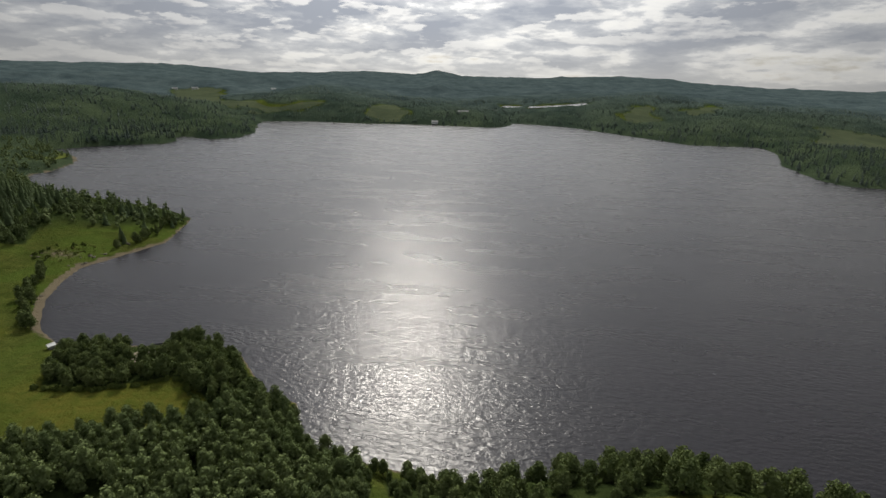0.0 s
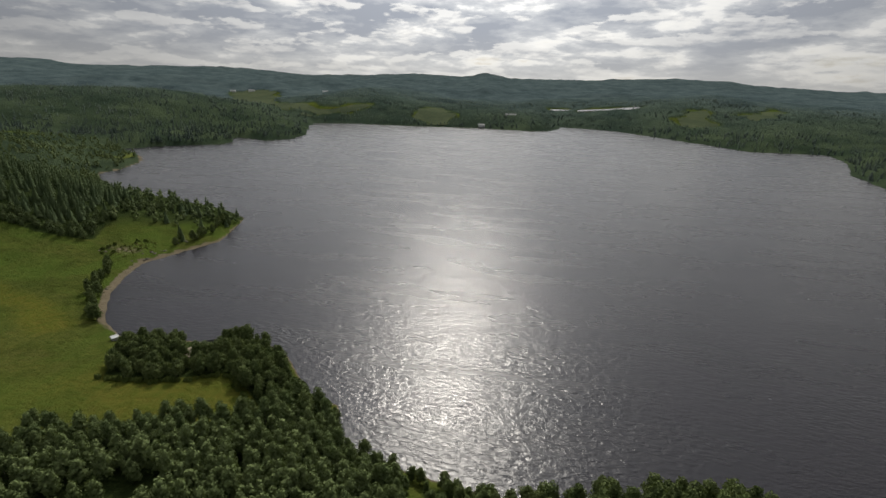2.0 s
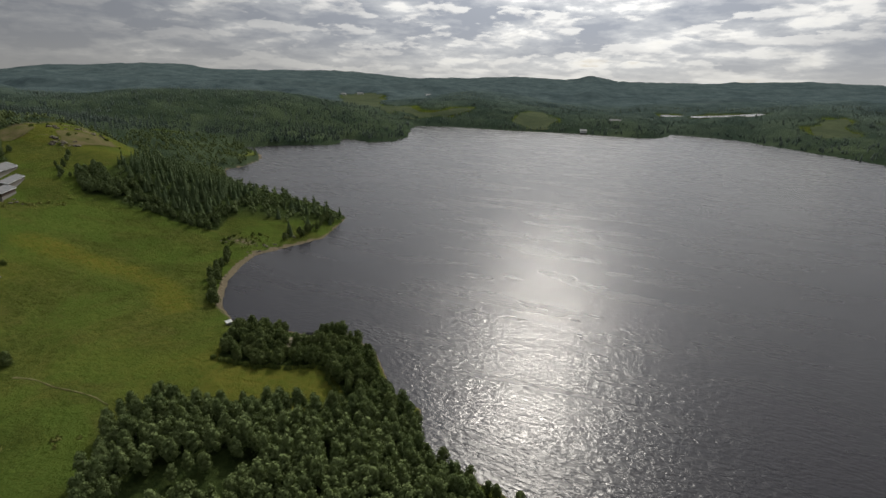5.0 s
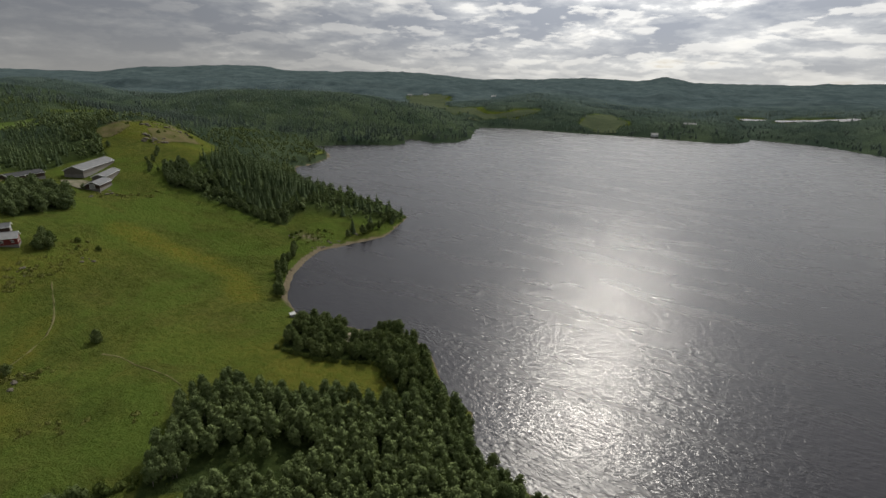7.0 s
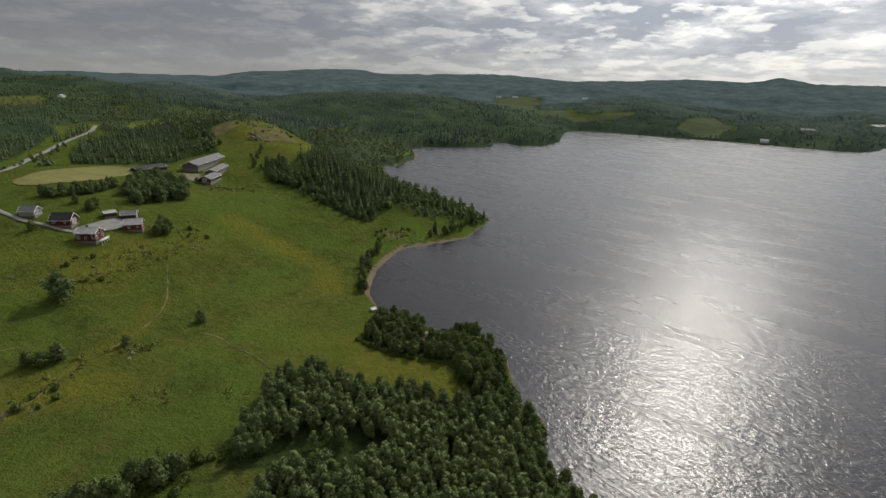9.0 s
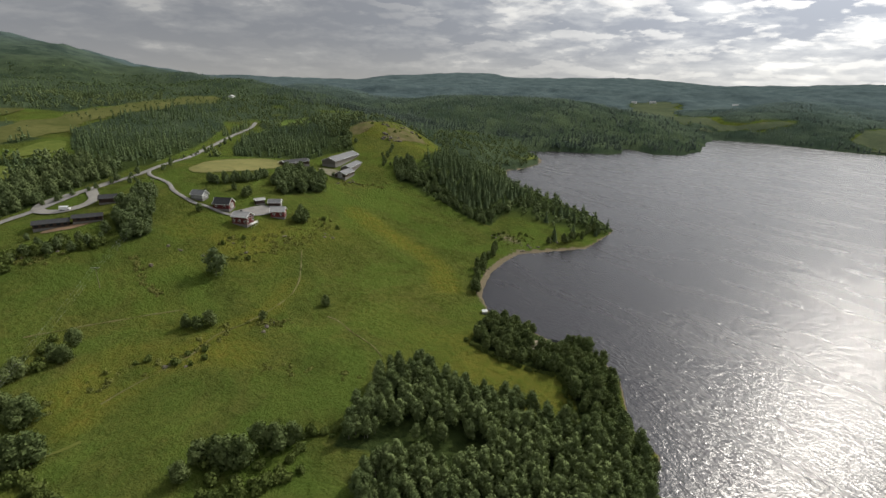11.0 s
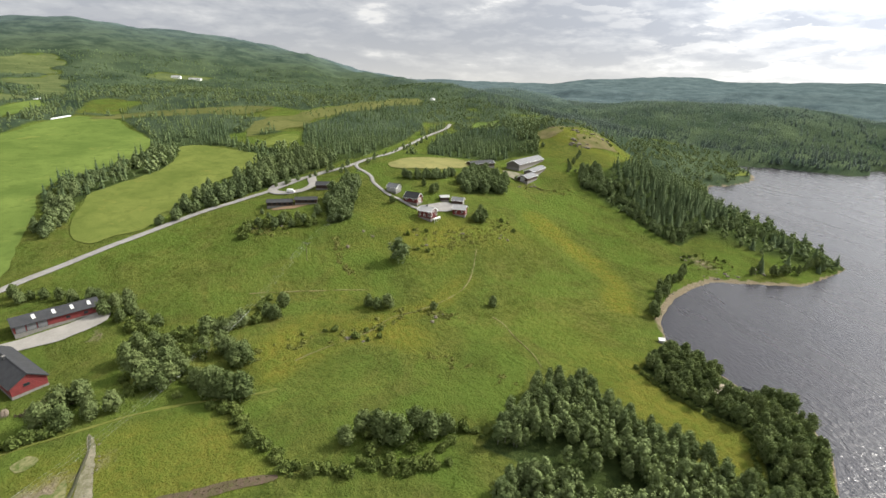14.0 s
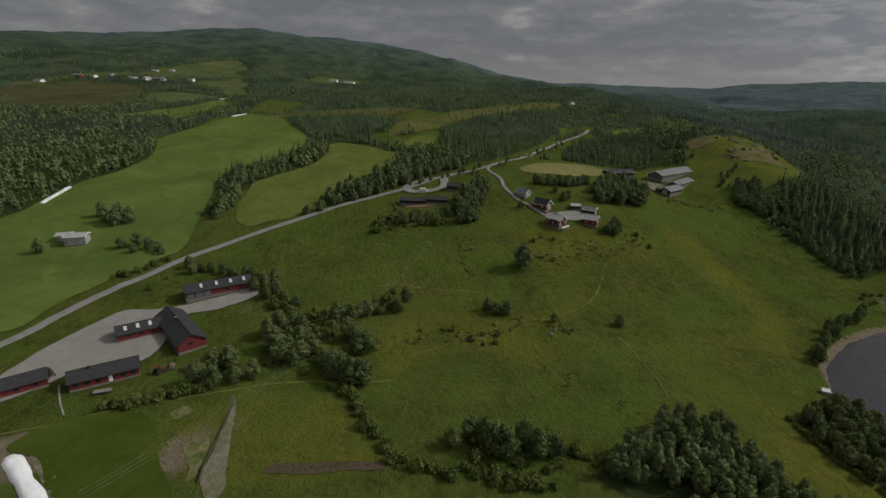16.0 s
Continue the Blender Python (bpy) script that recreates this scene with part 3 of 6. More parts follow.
def wooded(x, y):
    """How far a place is woodland, 0 to 1."""
    r = np.hypot(x, y)
    open_land = outline_distance(x, y, PASTURE)
    wild = step(-0.42, -0.2, waves(x, y, 170, 71, 3) + 0.55 * step(600, 1500, r) + 0.8 * step(450, 600, r) * (1 - step(40, 70, shore(x, y)))) * step(0, 25, open_land) * step(330, 420, r)
    for o in FIELDS:
        wild = wild * step(0, 12, outline_distance(x, y, o) + 6 + (9 + 22 * step(900, 1300, r)) * step(450, 700, r) * waves(x, y, 45, 73, 2))
    for o in WOODS:
        wild = np.maximum(wild, 1 - step(-4, 3, outline_distance(x, y, o)))
    return wild * step(3, 3 + 8 * step(-690, -650, x) + 0.5, line_distance(x, y, ROAD))


# ---- the ground: one sheet to the horizon ----
def build_ground():
    radii = np.concatenate([np.geomspace(2, 44, 22)[:-1], np.geomspace(44, 4900, 320)])
    bearings = np.radians(np.concatenate([np.arange(-48, 130, 0.38), np.arange(130, 312, 2.6)]))
    nb, nr = len(bearings), len(radii)
    x, y = -np.sin(bearings)[None] * radii[:, None], np.cos(bearings)[None] * radii[:, None]
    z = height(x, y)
    wood = wooded(x, y)
    d = shore(x, y)
    r = np.hypot(x, y)
    z = z + wood * step(450, 650, r) * (2.2 + 2.5 * step(1000, 1600, r) + (2 + 3 * step(1000, 1700, r)) * waves(x, y, 60, 81, 2) + 2.4 * waves(x, y, 24, 83, 1)) * step(6, 30, d)   # closed canopy far off
    dry = np.clip(0.95 * (1 - step(2, 13, line_distance(x, y, [(-276, 173), (-250, 182), (-225, 186), (-200, 182), (-178, 168)]) + 5 * waves(x, y, 16, 97, 3))) + 0.5 * bump(x, y, -262, 70, 26, 40) * step(0.0, 0.35, waves(x, y, 22, 91, 2)) + 0.8 * bump(x, y, -450, 325, 60, 50) * step(-0.5, 0.3, waves(x, y, 24, 147, 3)) + 0.6 * (1 - step(1.5, 8, line_distance(x, y, [(-163, 6), (-171, 20), (-179, 40), (-190, 65), (-196, 81), (-212, 98)]) + 4 * waves(x, y, 12, 99, 2))) + 0.6 * bump(x, y, -255, 112, 12, 34)
                  + 0.8 * bump(x, y, -95, 125, 40, 18) + 0.4 * bump(x, y, -192, 26, 26, 42) * step(-0.3, 0.3, waves(x, y, 20, 93, 3)) + 0.85 * (1 - step(-7, 2, outline_distance(x.ravel(), y.ravel(), ROUGH_MEADOW).reshape(x.shape) + 3 * waves(x, y, 9, 101, 2))) * (0.75 + 0.25 * waves(x, y, 12, 103, 2)) + 0.7 * (1 - step(3, 14, line_distance(x, y, [(-166, 0), (-186, 8), (-192, 22), (-181, 38), (-172, 54)]) + 6 * waves(x, y, 14, 105, 3))) + 0.2 * step(0.2, 0.6, waves(x, y, 70, 95, 3)), 0, 1)
    beach = (1 - step(0.5, 2.0, d)) * (0.35 - 0.27 * step(330, 420, r) + 0.6 * (bump(x, y, -185, 215, 22, 45) + bump(x, y, -420, 530, 40, 60) > 0.3))
    beach = np.maximum(beach, 1.3 * bump(x, y, -182, 222, 26, 50) * (1 - step(1.2, 4.4, d)))   # sandy shore of the near bay
    beach = np.maximum(beach, 0.85 * bump(x, y, -462, 332, 34, 24) * step(-0.2, 0.3, waves(x, y, 14, 85, 3)))
    beach = np.maximum(beach, 0.5 * bump(x, y, -124, -50, 11, 4.5) + 0.5 * bump(x, y, -119, -57, 8, 4) + 0.45 * bump(x, y, -134, -40, 6, 4) + 0.5 * bump(x, y, -168, -64, 7, 6) + 0.5 * bump(x, y, -208, -60, 7, 4) + 0.55 * bump(x, y, -212, 256, 13, 7) + 0.7 * bump(x, y, -119, -93, 7, 8) + 0.6 * bump(x, y, -126, -101, 6, 5))
    beach = np.maximum(beach, (d < 0) & (r < 400))
    v = np.stack([x.ravel(), y.ravel(), z.ravel()], 1)
    i = np.arange(nr - 1)[:, None] * nb + np.arange(nb)[None]
    j = np.arange(nr - 1)[:, None] * nb + (np.arange(nb)[None] + 1) % nb
    quads = np.stack([i, i + nb, j + nb, j], -1).reshape(-1, 4)
    me = bpy.data.meshes.new("ground")
    me.vertices.add(len(v) + 1)
    me.vertices.foreach_set("co", np.vstack([v, (0, 0, ground_z(0, 0))]).astype(np.float32).ravel())
    cap = np.stack([np.full(nb, len(v)), np.arange(nb), (np.arange(nb) + 1) % nb], 1)
    loops = np.concatenate([quads.ravel(), cap.ravel()])
    me.loops.add(len(loops))
    me.loops.foreach_set("vertex_index", loops.astype(np.int32))
    me.polygons.add(len(quads) + nb)
    me.polygons.foreach_set("loop_start", np.concatenate([np.arange(len(quads)) * 4, len(quads) * 4 + np.arange(nb) * 3]).astype(np.int32))
    me.update(calc_edges=True)
    me.validate()
    col = me.color_attributes.new("cover", "FLOAT_COLOR", "POINT")
    data = np.ones((len(v) + 1, 4), np.float32)
    # Alpha: far treetops up to 0.48, then the haze tint growing with distance.
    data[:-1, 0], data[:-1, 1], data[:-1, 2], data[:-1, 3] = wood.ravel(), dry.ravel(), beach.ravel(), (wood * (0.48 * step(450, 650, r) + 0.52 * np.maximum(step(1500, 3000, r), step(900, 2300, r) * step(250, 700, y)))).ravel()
    data[-1] = 0
    col.data.foreach_set("color", data.ravel())
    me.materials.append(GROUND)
    me.shade_smooth()
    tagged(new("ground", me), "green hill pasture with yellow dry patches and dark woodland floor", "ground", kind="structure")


build_ground()

# ---- the lake ----
def build_water(name, outline, grow, label, z=0.0):
    c = np.mean(outline, 0)
    ring = [tuple(c + (np.array(p) - c) * grow) for p in outline]
    v, _, f, *_ = delaunay_2d_cdt([Vector(p) for p in ring], [(i, (i + 1) % len(ring)) for i in range(len(ring))], [list(range(len(ring)))], 1, 1e-4)
    me = mesh_of(name, [(q[0], q[1], z) for q in v], f, WATER)
    if me.polygons and me.polygons[0].normal.z < 0:
        me.flip_normals()
    return tagged(new(name, me), label, "lake", kind="structure")


build_water("water", [(-560, 40), (900, 40), (900, 1400), (-560, 1400)], 1.0, "wide grey lake with wind ripples and sun glitter")

sheet("field_1", FIELD_WEST, FIELD_A, "bright green mown hay field beside the road", "field", 6, 0.2, 2.5)
sheet("field_2", FIELD_MIDDLE, FIELD_B, "light green grazed field between hedgerows", "field", 6, 0.2, 2.5)
sheet("field_3", FIELD_OVAL, STUBBLE, "pale yellow hay meadow on the farm hill", "field", 4, 0.2, 2.0)
sheet("field_4", FIELD_BRIGHT, FIELD_A, "bright green field among dark woods", "field", 9, 0.4)
sheet("field_5", FIELD_UPPER, HILL_GRASS, "green hill field below the mountain", "field", 25, 0.6, 8)
sheet("field_6", FIELD_SLOPE, HILL_GRASS, "sloping green field below the hill farms", "field", 18, 0.6, 6)
sheet("field_7", FIELD_BOG, BOG, "pale bog meadow between spruce woods", "field", 10, 0.5, 12)
sheet("field_8", FIELD_BOG_B, FIELD_B, "small green clearing between woods", "field", 8, 0.4)
sheet("field_9", FIELD_FAR, HAZED_GRASS, "pale green field beyond the lake", "field", 18, 0.6, 10)
sheet("field_10", FIELD_FAR_B, HAZED_GRASS, "green slope between wooded hills beyond the lake", "field", 25, 0.8, 30)
sheet("field_11", FIELD_FAR_D, HAZED_GRASS, "pale green meadow by the far lake shore", "field", 20, 0.6, 14)
sheet("field_12", FIELD_BAY, FIELD_B, "small green meadow at the lake bay", "field", 8, 0.3)
sheet("field_13", FIELD_KNEE, HILL_GRASS, "pale green field under the hill farms", "field", 14, 0.5, 5)
sheet("field_14", FIELD_BELT, FIELD_A, "narrow green field between hedges", "field", 12, 0.5, 5)
sheet("field_15", MOOR, MOORLAND, "brown heather moor below the hill farms", "field", 16, 0.5, 8)
sheet("field_16", FIELD_EDGE, HILL_GRASS, "pale grass strip along the hill farms", "field", 16, 0.6, 6)
sheet("field_17", FIELD_HIGH, HILL_GRASS, "pale clearing with houses on the hillside", "field", 16, 0.6, 8)
sheet("field_18", FIELD_BOG_C, BOG, "narrow pale bog between dark woods", "field", 12, 0.5, 9)
sheet("field_19", FIELD_FAR_C, HAZED_GRASS, "clearing on the far lake shore", "field", 16, 0.6, 12)
sheet("field_20", FIELD_FAR_E, HAZED_GRASS, "haze-dulled green field beyond the far shore", "field", 20, 0.6, 12)
sheet("field_21", FIELD_BAY_B, FIELD_B, "bright green meadow above the bay", "field", 8, 0.4)
sheet("pond", POND, WATER, "narrow bright water beyond the far woods", "lake", 20, 1.2, 6)
sheet("knoll_heath", [(-474, 288), (-482, 300), (-480, 314), (-466, 316), (-452, 300), (-458, 288)], KNOLL, "brown heath on the brow of the rocky knoll", "heath", 3, 0.10, 6)
sheet("knoll_heath_1", [(-448, 322), (-436, 314), (-424, 308), (-412, 310), (-408, 330), (-414, 346), (-432, 350), (-444, 338)], KNOLL, "brown stony grass on the side of the knoll", "heath", 3, 0.10, 6)

ribbon("road", ROAD, 4.6, ASPHALT, "pale grey two-lane country road", "road", 0.3)
ribbon("drive", [(-387, 78), (-372, 75), (-346, 79), (-330, 78), (-310, 82), (-301, 87), (-291, 92), (-285, 98), (-284, 110)], 2.4, ASPHALT, "pale gravel farm drive", "drive", 0.3)
sheet("farmyard", [(-288, 96), (-291, 104), (-292, 118), (-285, 121), (-281, 112), (-283, 99)], ASPHALT, "grey gravel farmyard between the red houses", "yard", 2.5, 0.3, 0.4)
ribbon("lodge_drive", [(-376, 58), (-366, 42), (-356, 40), (-345, 39), (-338, 32), (-338, 20), (-346, 13), (-356, 15), (-362, 24), (-364, 36)], 6.0, GRAVEL, "pale gravel turning loop by the lodge", "drive", 0.3)
sheet("barnyard", [(-146, -126), (-181, -124), (-206, -112), (-209, -95), (-216, -78), (-226, -61), (-219, -58), (-209, -70), (-204, -84), (-199, -86), (-190, -85), (-184, -83), (-172, -84), (-167, -89), (-168, -98), (-160, -106), (-146, -116)], GRAVEL, "pale gravel yard in front of the red barns", "yard", 3, 0.25, 0.5)
sheet("dug_earth", [(-146, -47), (-140, -44.5), (-132, -43), (-124, -41.5), (-116, -39), (-108, -37.5), (-104, -40), (-111, -45), (-117, -45), (-124, -44.8), (-132, -45.2), (-140, -46.6)], EARTH, "bare stony earth dug up beside the ditch", "earth", 0.8, 0.10, 0.9)
sheet("dug_earth_1", [(-122, -54), (-125, -52.5), (-125, -49.5), (-129, -47.6), (-126, -46.2), (-120, -46.4), (-113, -46.4), (-110, -48), (-116, -49.6)], WORN, "stony worn ground beside the ditch", "earth", 0.8, 0.08, 1.3)
sheet("dug_earth_2", [(-138.5, -63), (-141.5, -61), (-139.5, -57.5), (-136.5, -57.8), (-135, -60)], WORN, "worn stony patch in the rough meadow", "earth", 0.8, 0.08, 1.0)
sheet("heather_bed", [(-112, -29), (-115, -26), (-116, -14), (-115, 0), (-112.6, 1), (-112, -12)], HEATHER_BED, "purple-brown heather bed in the low meadow", "heath", 1.0, 0.12, 0.7)
ribbon("ditch", [(-145, -47), (-138, -45.6), (-130, -45.6), (-123, -45.6), (-115, -45.6), (-110, -45)], 0.8, SOIL, "narrow dark drainage ditch", "ditch", 0.14, 0.5)
ribbon("field_track", [(-127, -103), (-125, -94), (-117, -86), (-107, -76), (-98, -68)], 3.0, EARTH, "bare earth track around the sown field", "track", 0.1, 0.9)
ribbon("garden_path", [(-155, -105), (-147, -100), (-139, -94)], 0.6, GRAVEL, "narrow pale path beside the red house", "path", 0.06, 0.1)
sheet("low_field", [(-125, -100), (-134, -97), (-138, -89), (-139, -79), (-136, -68), (-126, -62), (-115, -56), (-103, -48), (-90, -52), (-84, -74), (-98, -71), (-108, -79), (-118, -88)], TRAMPLED, "smooth green sown field by the ditch", "field", 3, 0.12, 1.6)


# ---- trees ----
GOLDEN = math.pi * (3 - math.sqrt(5))


def ball(centre, radii, detail, rng):
    """A lumpy low ball as verts and faces."""
    bm = bmesh.new()
    bmesh.ops.create_icosphere(bm, subdivisions=detail, radius=1)
    v = np.array([tuple(q.co) for q in bm.verts])
    f = [[q.index for q in g.verts] for g in bm.faces]
    bm.free()
    v = v * (1 + 0.16 * rng.standard_normal((len(v), 1)))
    return v * radii + centre, f


def leaf_clumps(points, normals, size, rng):
    """Folded leaf clumps at points: 4 verts and 2 faces each."""
    n = len(points)
    a = np.cross(normals, rng.standard_normal((n, 3)))
    a /= np.linalg.norm(a, axis=1, keepdims=True) + 1e-9
    b = np.cross(normals, a)
    s = size * (0.6 + 0.8 * rng.random((n, 1)))
    v = np.stack([points + a * s, points + b * s * 0.7 + normals * s * 0.25, points - a * s, points - b * s * 0.7 + normals * s * 0.25], 1)
    i = np.arange(n)[:, None] * 4
    return v.reshape(-1, 3), np.vstack([i + (0, 1, 2), i + (0, 2, 3)])


def join(pieces):
    verts, faces, k = [], [], 0
    for v, f in pieces:
        verts.append(np.asarray(v, float))
        faces += [tuple(int(q) + k for q in g) for g in f]
        k += len(v)
    return np.vstack(verts), faces


def broadleaf(seed, tall, wide, lobes, clumps, size, detail, low=0.22):
    """Crown of a birch or alder: lumpy lobes set round the stem, clothed in leaf clumps. Verts and faces."""
    rng = np.random.default_rng(seed)
    pieces, cs, rs = [], [], []
    for k in range(lobes):
        u = (k + 0.5) / lobes
        h = tall * (low + 0.16 + (0.92 - low - 0.26) * u)
        spread = wide * 0.5 * (1 - (2 * abs(u - 0.38)) ** 2 * 0.55) * (0.62 if lobes > 1 else 0)
        ang = k * GOLDEN + rng.random()
        rad = wide * (0.20 + 0.16 * rng.random()) * (1 - 0.5 * max(u - 0.45, 0))
        off = spread * (0.35 + 0.65 * rng.random()) * (1 - 0.75 * max(u - 0.6, 0) / 0.4)
        cs.append((off * math.cos(ang), off * math.sin(ang), h))
        rs.append((rad, rad, rad * (0.9 + 0.3 * rng.random())))
        pieces.append(ball(np.array(cs[-1]), np.array(rs[-1]) * 0.70, detail, rng))
    cs, rs = np.array(cs), np.array(rs)
    which = rng.integers(0, lobes, clumps * 3)
    way = rng.standard_normal((clumps * 3, 3))
    way[:, 2] += 0.25
    way /= np.linalg.norm(way, axis=1, keepdims=True)
    pts = cs[which] + rs[which] * way * (0.80 + 0.42 * rng.random((len(way), 1)) ** 1.5)
    keep = np.ones(len(pts), bool)
    for k in range(lobes):
        keep &= (which == k) | ((((pts - cs[k]) / rs[k]) ** 2).sum(1) > 0.72)
    pts, way = pts[keep][:clumps], way[keep][:clumps]
    normal = way + 0.45 * rng.standard_normal(way.shape)
    normal /= np.linalg.norm(normal, axis=1, keepdims=True)
    pieces.append(leaf_clumps(pts, normal, size, rng))
    return join(pieces)


def spruce(seed, tall, wide, whorls, arms):
    """Crown of a spruce: whorls of drooping boughs round a thin core. Verts and faces."""
    rng = np.random.default_rng(seed)
    verts, faces = [], []
    for k in range(whorls):
        u = k / (whorls - 1)
        z, r = tall * (0.10 + 0.86 * u), wide * 0.5 * (1 - u) ** 0.85 + 0.10
        for a in range(arms):
            t = a * 2 * math.pi / arms + k * 0.9 + 0.3 * rng.random()
            rr = r * (0.72 + 0.5 * rng.random())
            c, s, w = math.cos(t), math.sin(t), rr * math.pi / arms * 1.25
            i, drop = len(verts), tall * 0.035 + rr * 0.28
            verts += [(0, 0, z + tall * 0.075), (c * rr * 0.7 - s * w, s * rr * 0.7 + c * w, z - drop * 0.6), (c * rr, s * rr, z - drop), (c * rr * 0.7 + s * w, s * rr * 0.7 - c * w, z - drop * 0.6)]
            faces += [(i, i + 2, i + 1), (i, i + 3, i + 2)]
    i = len(verts)
    verts.append((0, 0, tall))
    verts += [(wide * 0.27 * math.cos(q), wide * 0.27 * math.sin(q), tall * 0.04) for q in np.arange(5) * 2 * math.pi / 5]
    faces += [(i, i + 1 + q, i + 1 + (q + 1) % 5) for q in range(5)]
    return np.array(verts), faces


def stem(tall, base, lean=0.0, limbs=0, seed=0):
    """A tapered trunk with limbs."""
    rng = np.random.default_rng(seed)
    pieces = []

    def tube(p, q, r0, r1, n=6):
        p, q = np.array(p, float), np.array(q, float)
        ax = (q - p) / np.linalg.norm(q - p)
        a = np.cross(ax, (0.3, 0.9, 0.1))
        a /= np.linalg.norm(a)
        b = np.cross(ax, a)
        ring = [math.cos(k * 2 * math.pi / n) * a + math.sin(k * 2 * math.pi / n) * b for k in range(n)]
        pieces.append(([p + r0 * g for g in ring] + [q + r1 * g for g in ring], [(k, (k + 1) % n, n + (k + 1) % n, n + k) for k in range(n)]))

    tube((0, 0, -0.6), (lean * 0.4, 0, tall * 0.45), base, base * 0.62)
    tube((lean * 0.4, 0, tall * 0.45), (lean, 0, tall * 0.86), base * 0.62, base * 0.2)
    for k in range(limbs):
        t, h = k * GOLDEN + rng.random(), tall * (0.3 + 0.4 * k / max(limbs, 1))
        tube((lean * h / tall, 0, h), (lean * h / tall + math.cos(t) * tall * 0.16, math.sin(t) * tall * 0.16, h + tall * 0.13), base * 0.35, base * 0.12, 4)
    return join(pieces)


def tree_thing(name, label, category, group, crown, crown_mat, trunk, bark):
    top = tagged(new(name), label, category, group)
    part("trunk", mesh_of("trunk", *trunk, bark), top)
    part("crown", mesh_of("crown", *crown, crown_mat), top)
    return top


def spots(outline, gap, seed, jitter=0.38):
    """Places inside an outline, on a loose grid."""
    rng = np.random.default_rng(seed)
    lo, hi = np.min(outline, 0).astype(float), np.max(outline, 0).astype(float)
    gx, gy = np.meshgrid(np.arange(lo[0], hi[0], float(gap)), np.arange(lo[1], hi[1], gap * 0.87))
    gx[1::2] += gap / 2
    p = np.stack([gx.ravel(), gy.ravel()], 1)
    p = p + gap * jitter * rng.uniform(-1, 1, p.shape)
    return p[(outline_distance(p[:, 0], p[:, 1], outline) < 0) & (shore(p[:, 0], p[:, 1]) > 2.0)]


def along(line, gap, width, seed):
    """Places strewn along a line."""
    rng = np.random.default_rng(seed)
    c = curve_through(line, gap)
    return c + width * 0.5 * rng.uniform(-1, 1, c.shape)


class Stock:
    """Some grown trees of one kind, of which copies are planted."""

    def __init__(self, makers):
        self.things, self.used = makers, 0

    def plant(self, places, low, high, seed, sink=0.2, squash=0.12):
        rng = np.random.default_rng(seed)
        z = height(places[:, 0], places[:, 1]) if len(places) else []
        for (x, y), h in zip(places, z):
            k = rng.uniform(low, high)
            m = Matrix.LocRotScale((x, y, h - sink), Euler((rng.normal() * 0.03, rng.normal() * 0.03, rng.uniform(0, 6.28))), None)
            src = self.things[self.used % len(self.things)]
            ob = src if self.used < len(self.things) else copy_thing(src, m)
            ob.matrix_basis = m
            ob.scale = (k * rng.uniform(1 - squash, 1 + squash), k * rng.uniform(1 - squash, 1 + squash), k)
            self.used += 1


BIRCH_CROWNS = [broadleaf(100 + k, 10.5, 4.5, 11, 520, 0.28, 1, 0.10) for k in range(8)]
birch = Stock([tree_thing("birch_tree", "slender leafy green birch in the dense lakeside wood", "tree", "lakeside wood",
                          BIRCH_CROWNS[k], BIRCH, stem(10, 0.11, 0.3, 3, k), BARK) for k in range(8)])
alder = Stock([tree_thing("alder_tree", "dark round alder on the lake shore", "tree", "shore grove",
                          broadleaf(200 + k, 9.5, 5.8, 11, 420, 0.37, 1, 0.06), ALDER, stem(10, 0.2, 0.2, 4, k), DARK_BARK) for k in range(6)])
field_tree = Stock([tree_thing("field_tree", "small leafy tree standing in the pasture", "tree", "field trees",
                               broadleaf(300 + k, 8, 6.4, 12, 480, 0.38, 1, 0.06), ALDER, stem(8, 0.16, 0.2, 3, k), DARK_BARK) for k in range(5)])
shrub = Stock([tree_thing("shrub", "low green willow shrub in rough grass", "shrub", "shrubs",
                          broadleaf(400 + k, 3.0, 4.2, 5, 170, 0.45, 1, 0.0), SHRUB, stem(2.4, 0.07, 0.1, 3, k), DARK_BARK) for k in range(4)])
mid_tree = Stock([tree_thing("deciduous_tree", "green deciduous tree in a hedgerow or small wood", "tree", "hedgerow trees",
                             broadleaf(500 + k, 10, 6.4, 10, 340, 0.48, 1, 0.02), FAR_WOOD, stem(10, 0.16, 0.2, 2, k), DARK_BARK) for k in range(5)])
spruce_tree = Stock([tree_thing("spruce_tree", "tall dark pointed spruce on the ridge above the lake", "tree", "cape spruces",
                                spruce(600 + k, 11.5, 5.8, 10, 10), SPRUCE, stem(11, 0.16, 0, 0, k), DARK_BARK) for k in range(5)])

wood_places = spots(NEAR_WOOD, 3.05, 1, 0.45)
wood_places = wood_places[line_distance(wood_places[:, 0], wood_places[:, 1], RIDE) > 2.8]
wood_places = wood_places[line_distance(wood_places[:, 0], wood_places[:, 1], [(-110, 48), (-100, 63), (-91, 74), (-82, 83)]) > 4.2]   # a grassy lane between two stands
edge_first = np.argsort(-outline_distance(wood_places[:, 0], wood_places[:, 1], NEAR_WOOD))
birch.plant(wood_places[edge_first[:290]], 0.5, 1.0, 1)
BIRCH_REST = wood_places[edge_first[290:]]
grove = spots(GROVE, 3.9, 2, 0.45)
grove = grove[(np.hypot(grove[:, 0] + 107, grove[:, 1] - 160) > 8) & (np.hypot(grove[:, 0] + 143, grove[:, 1] - 160) > 7)]
alder.plant(grove, 0.5, 0.95, 2)
alder.plant(spots(BANK, 4.6, 3, 0.5), 0.38, 0.85, 3)
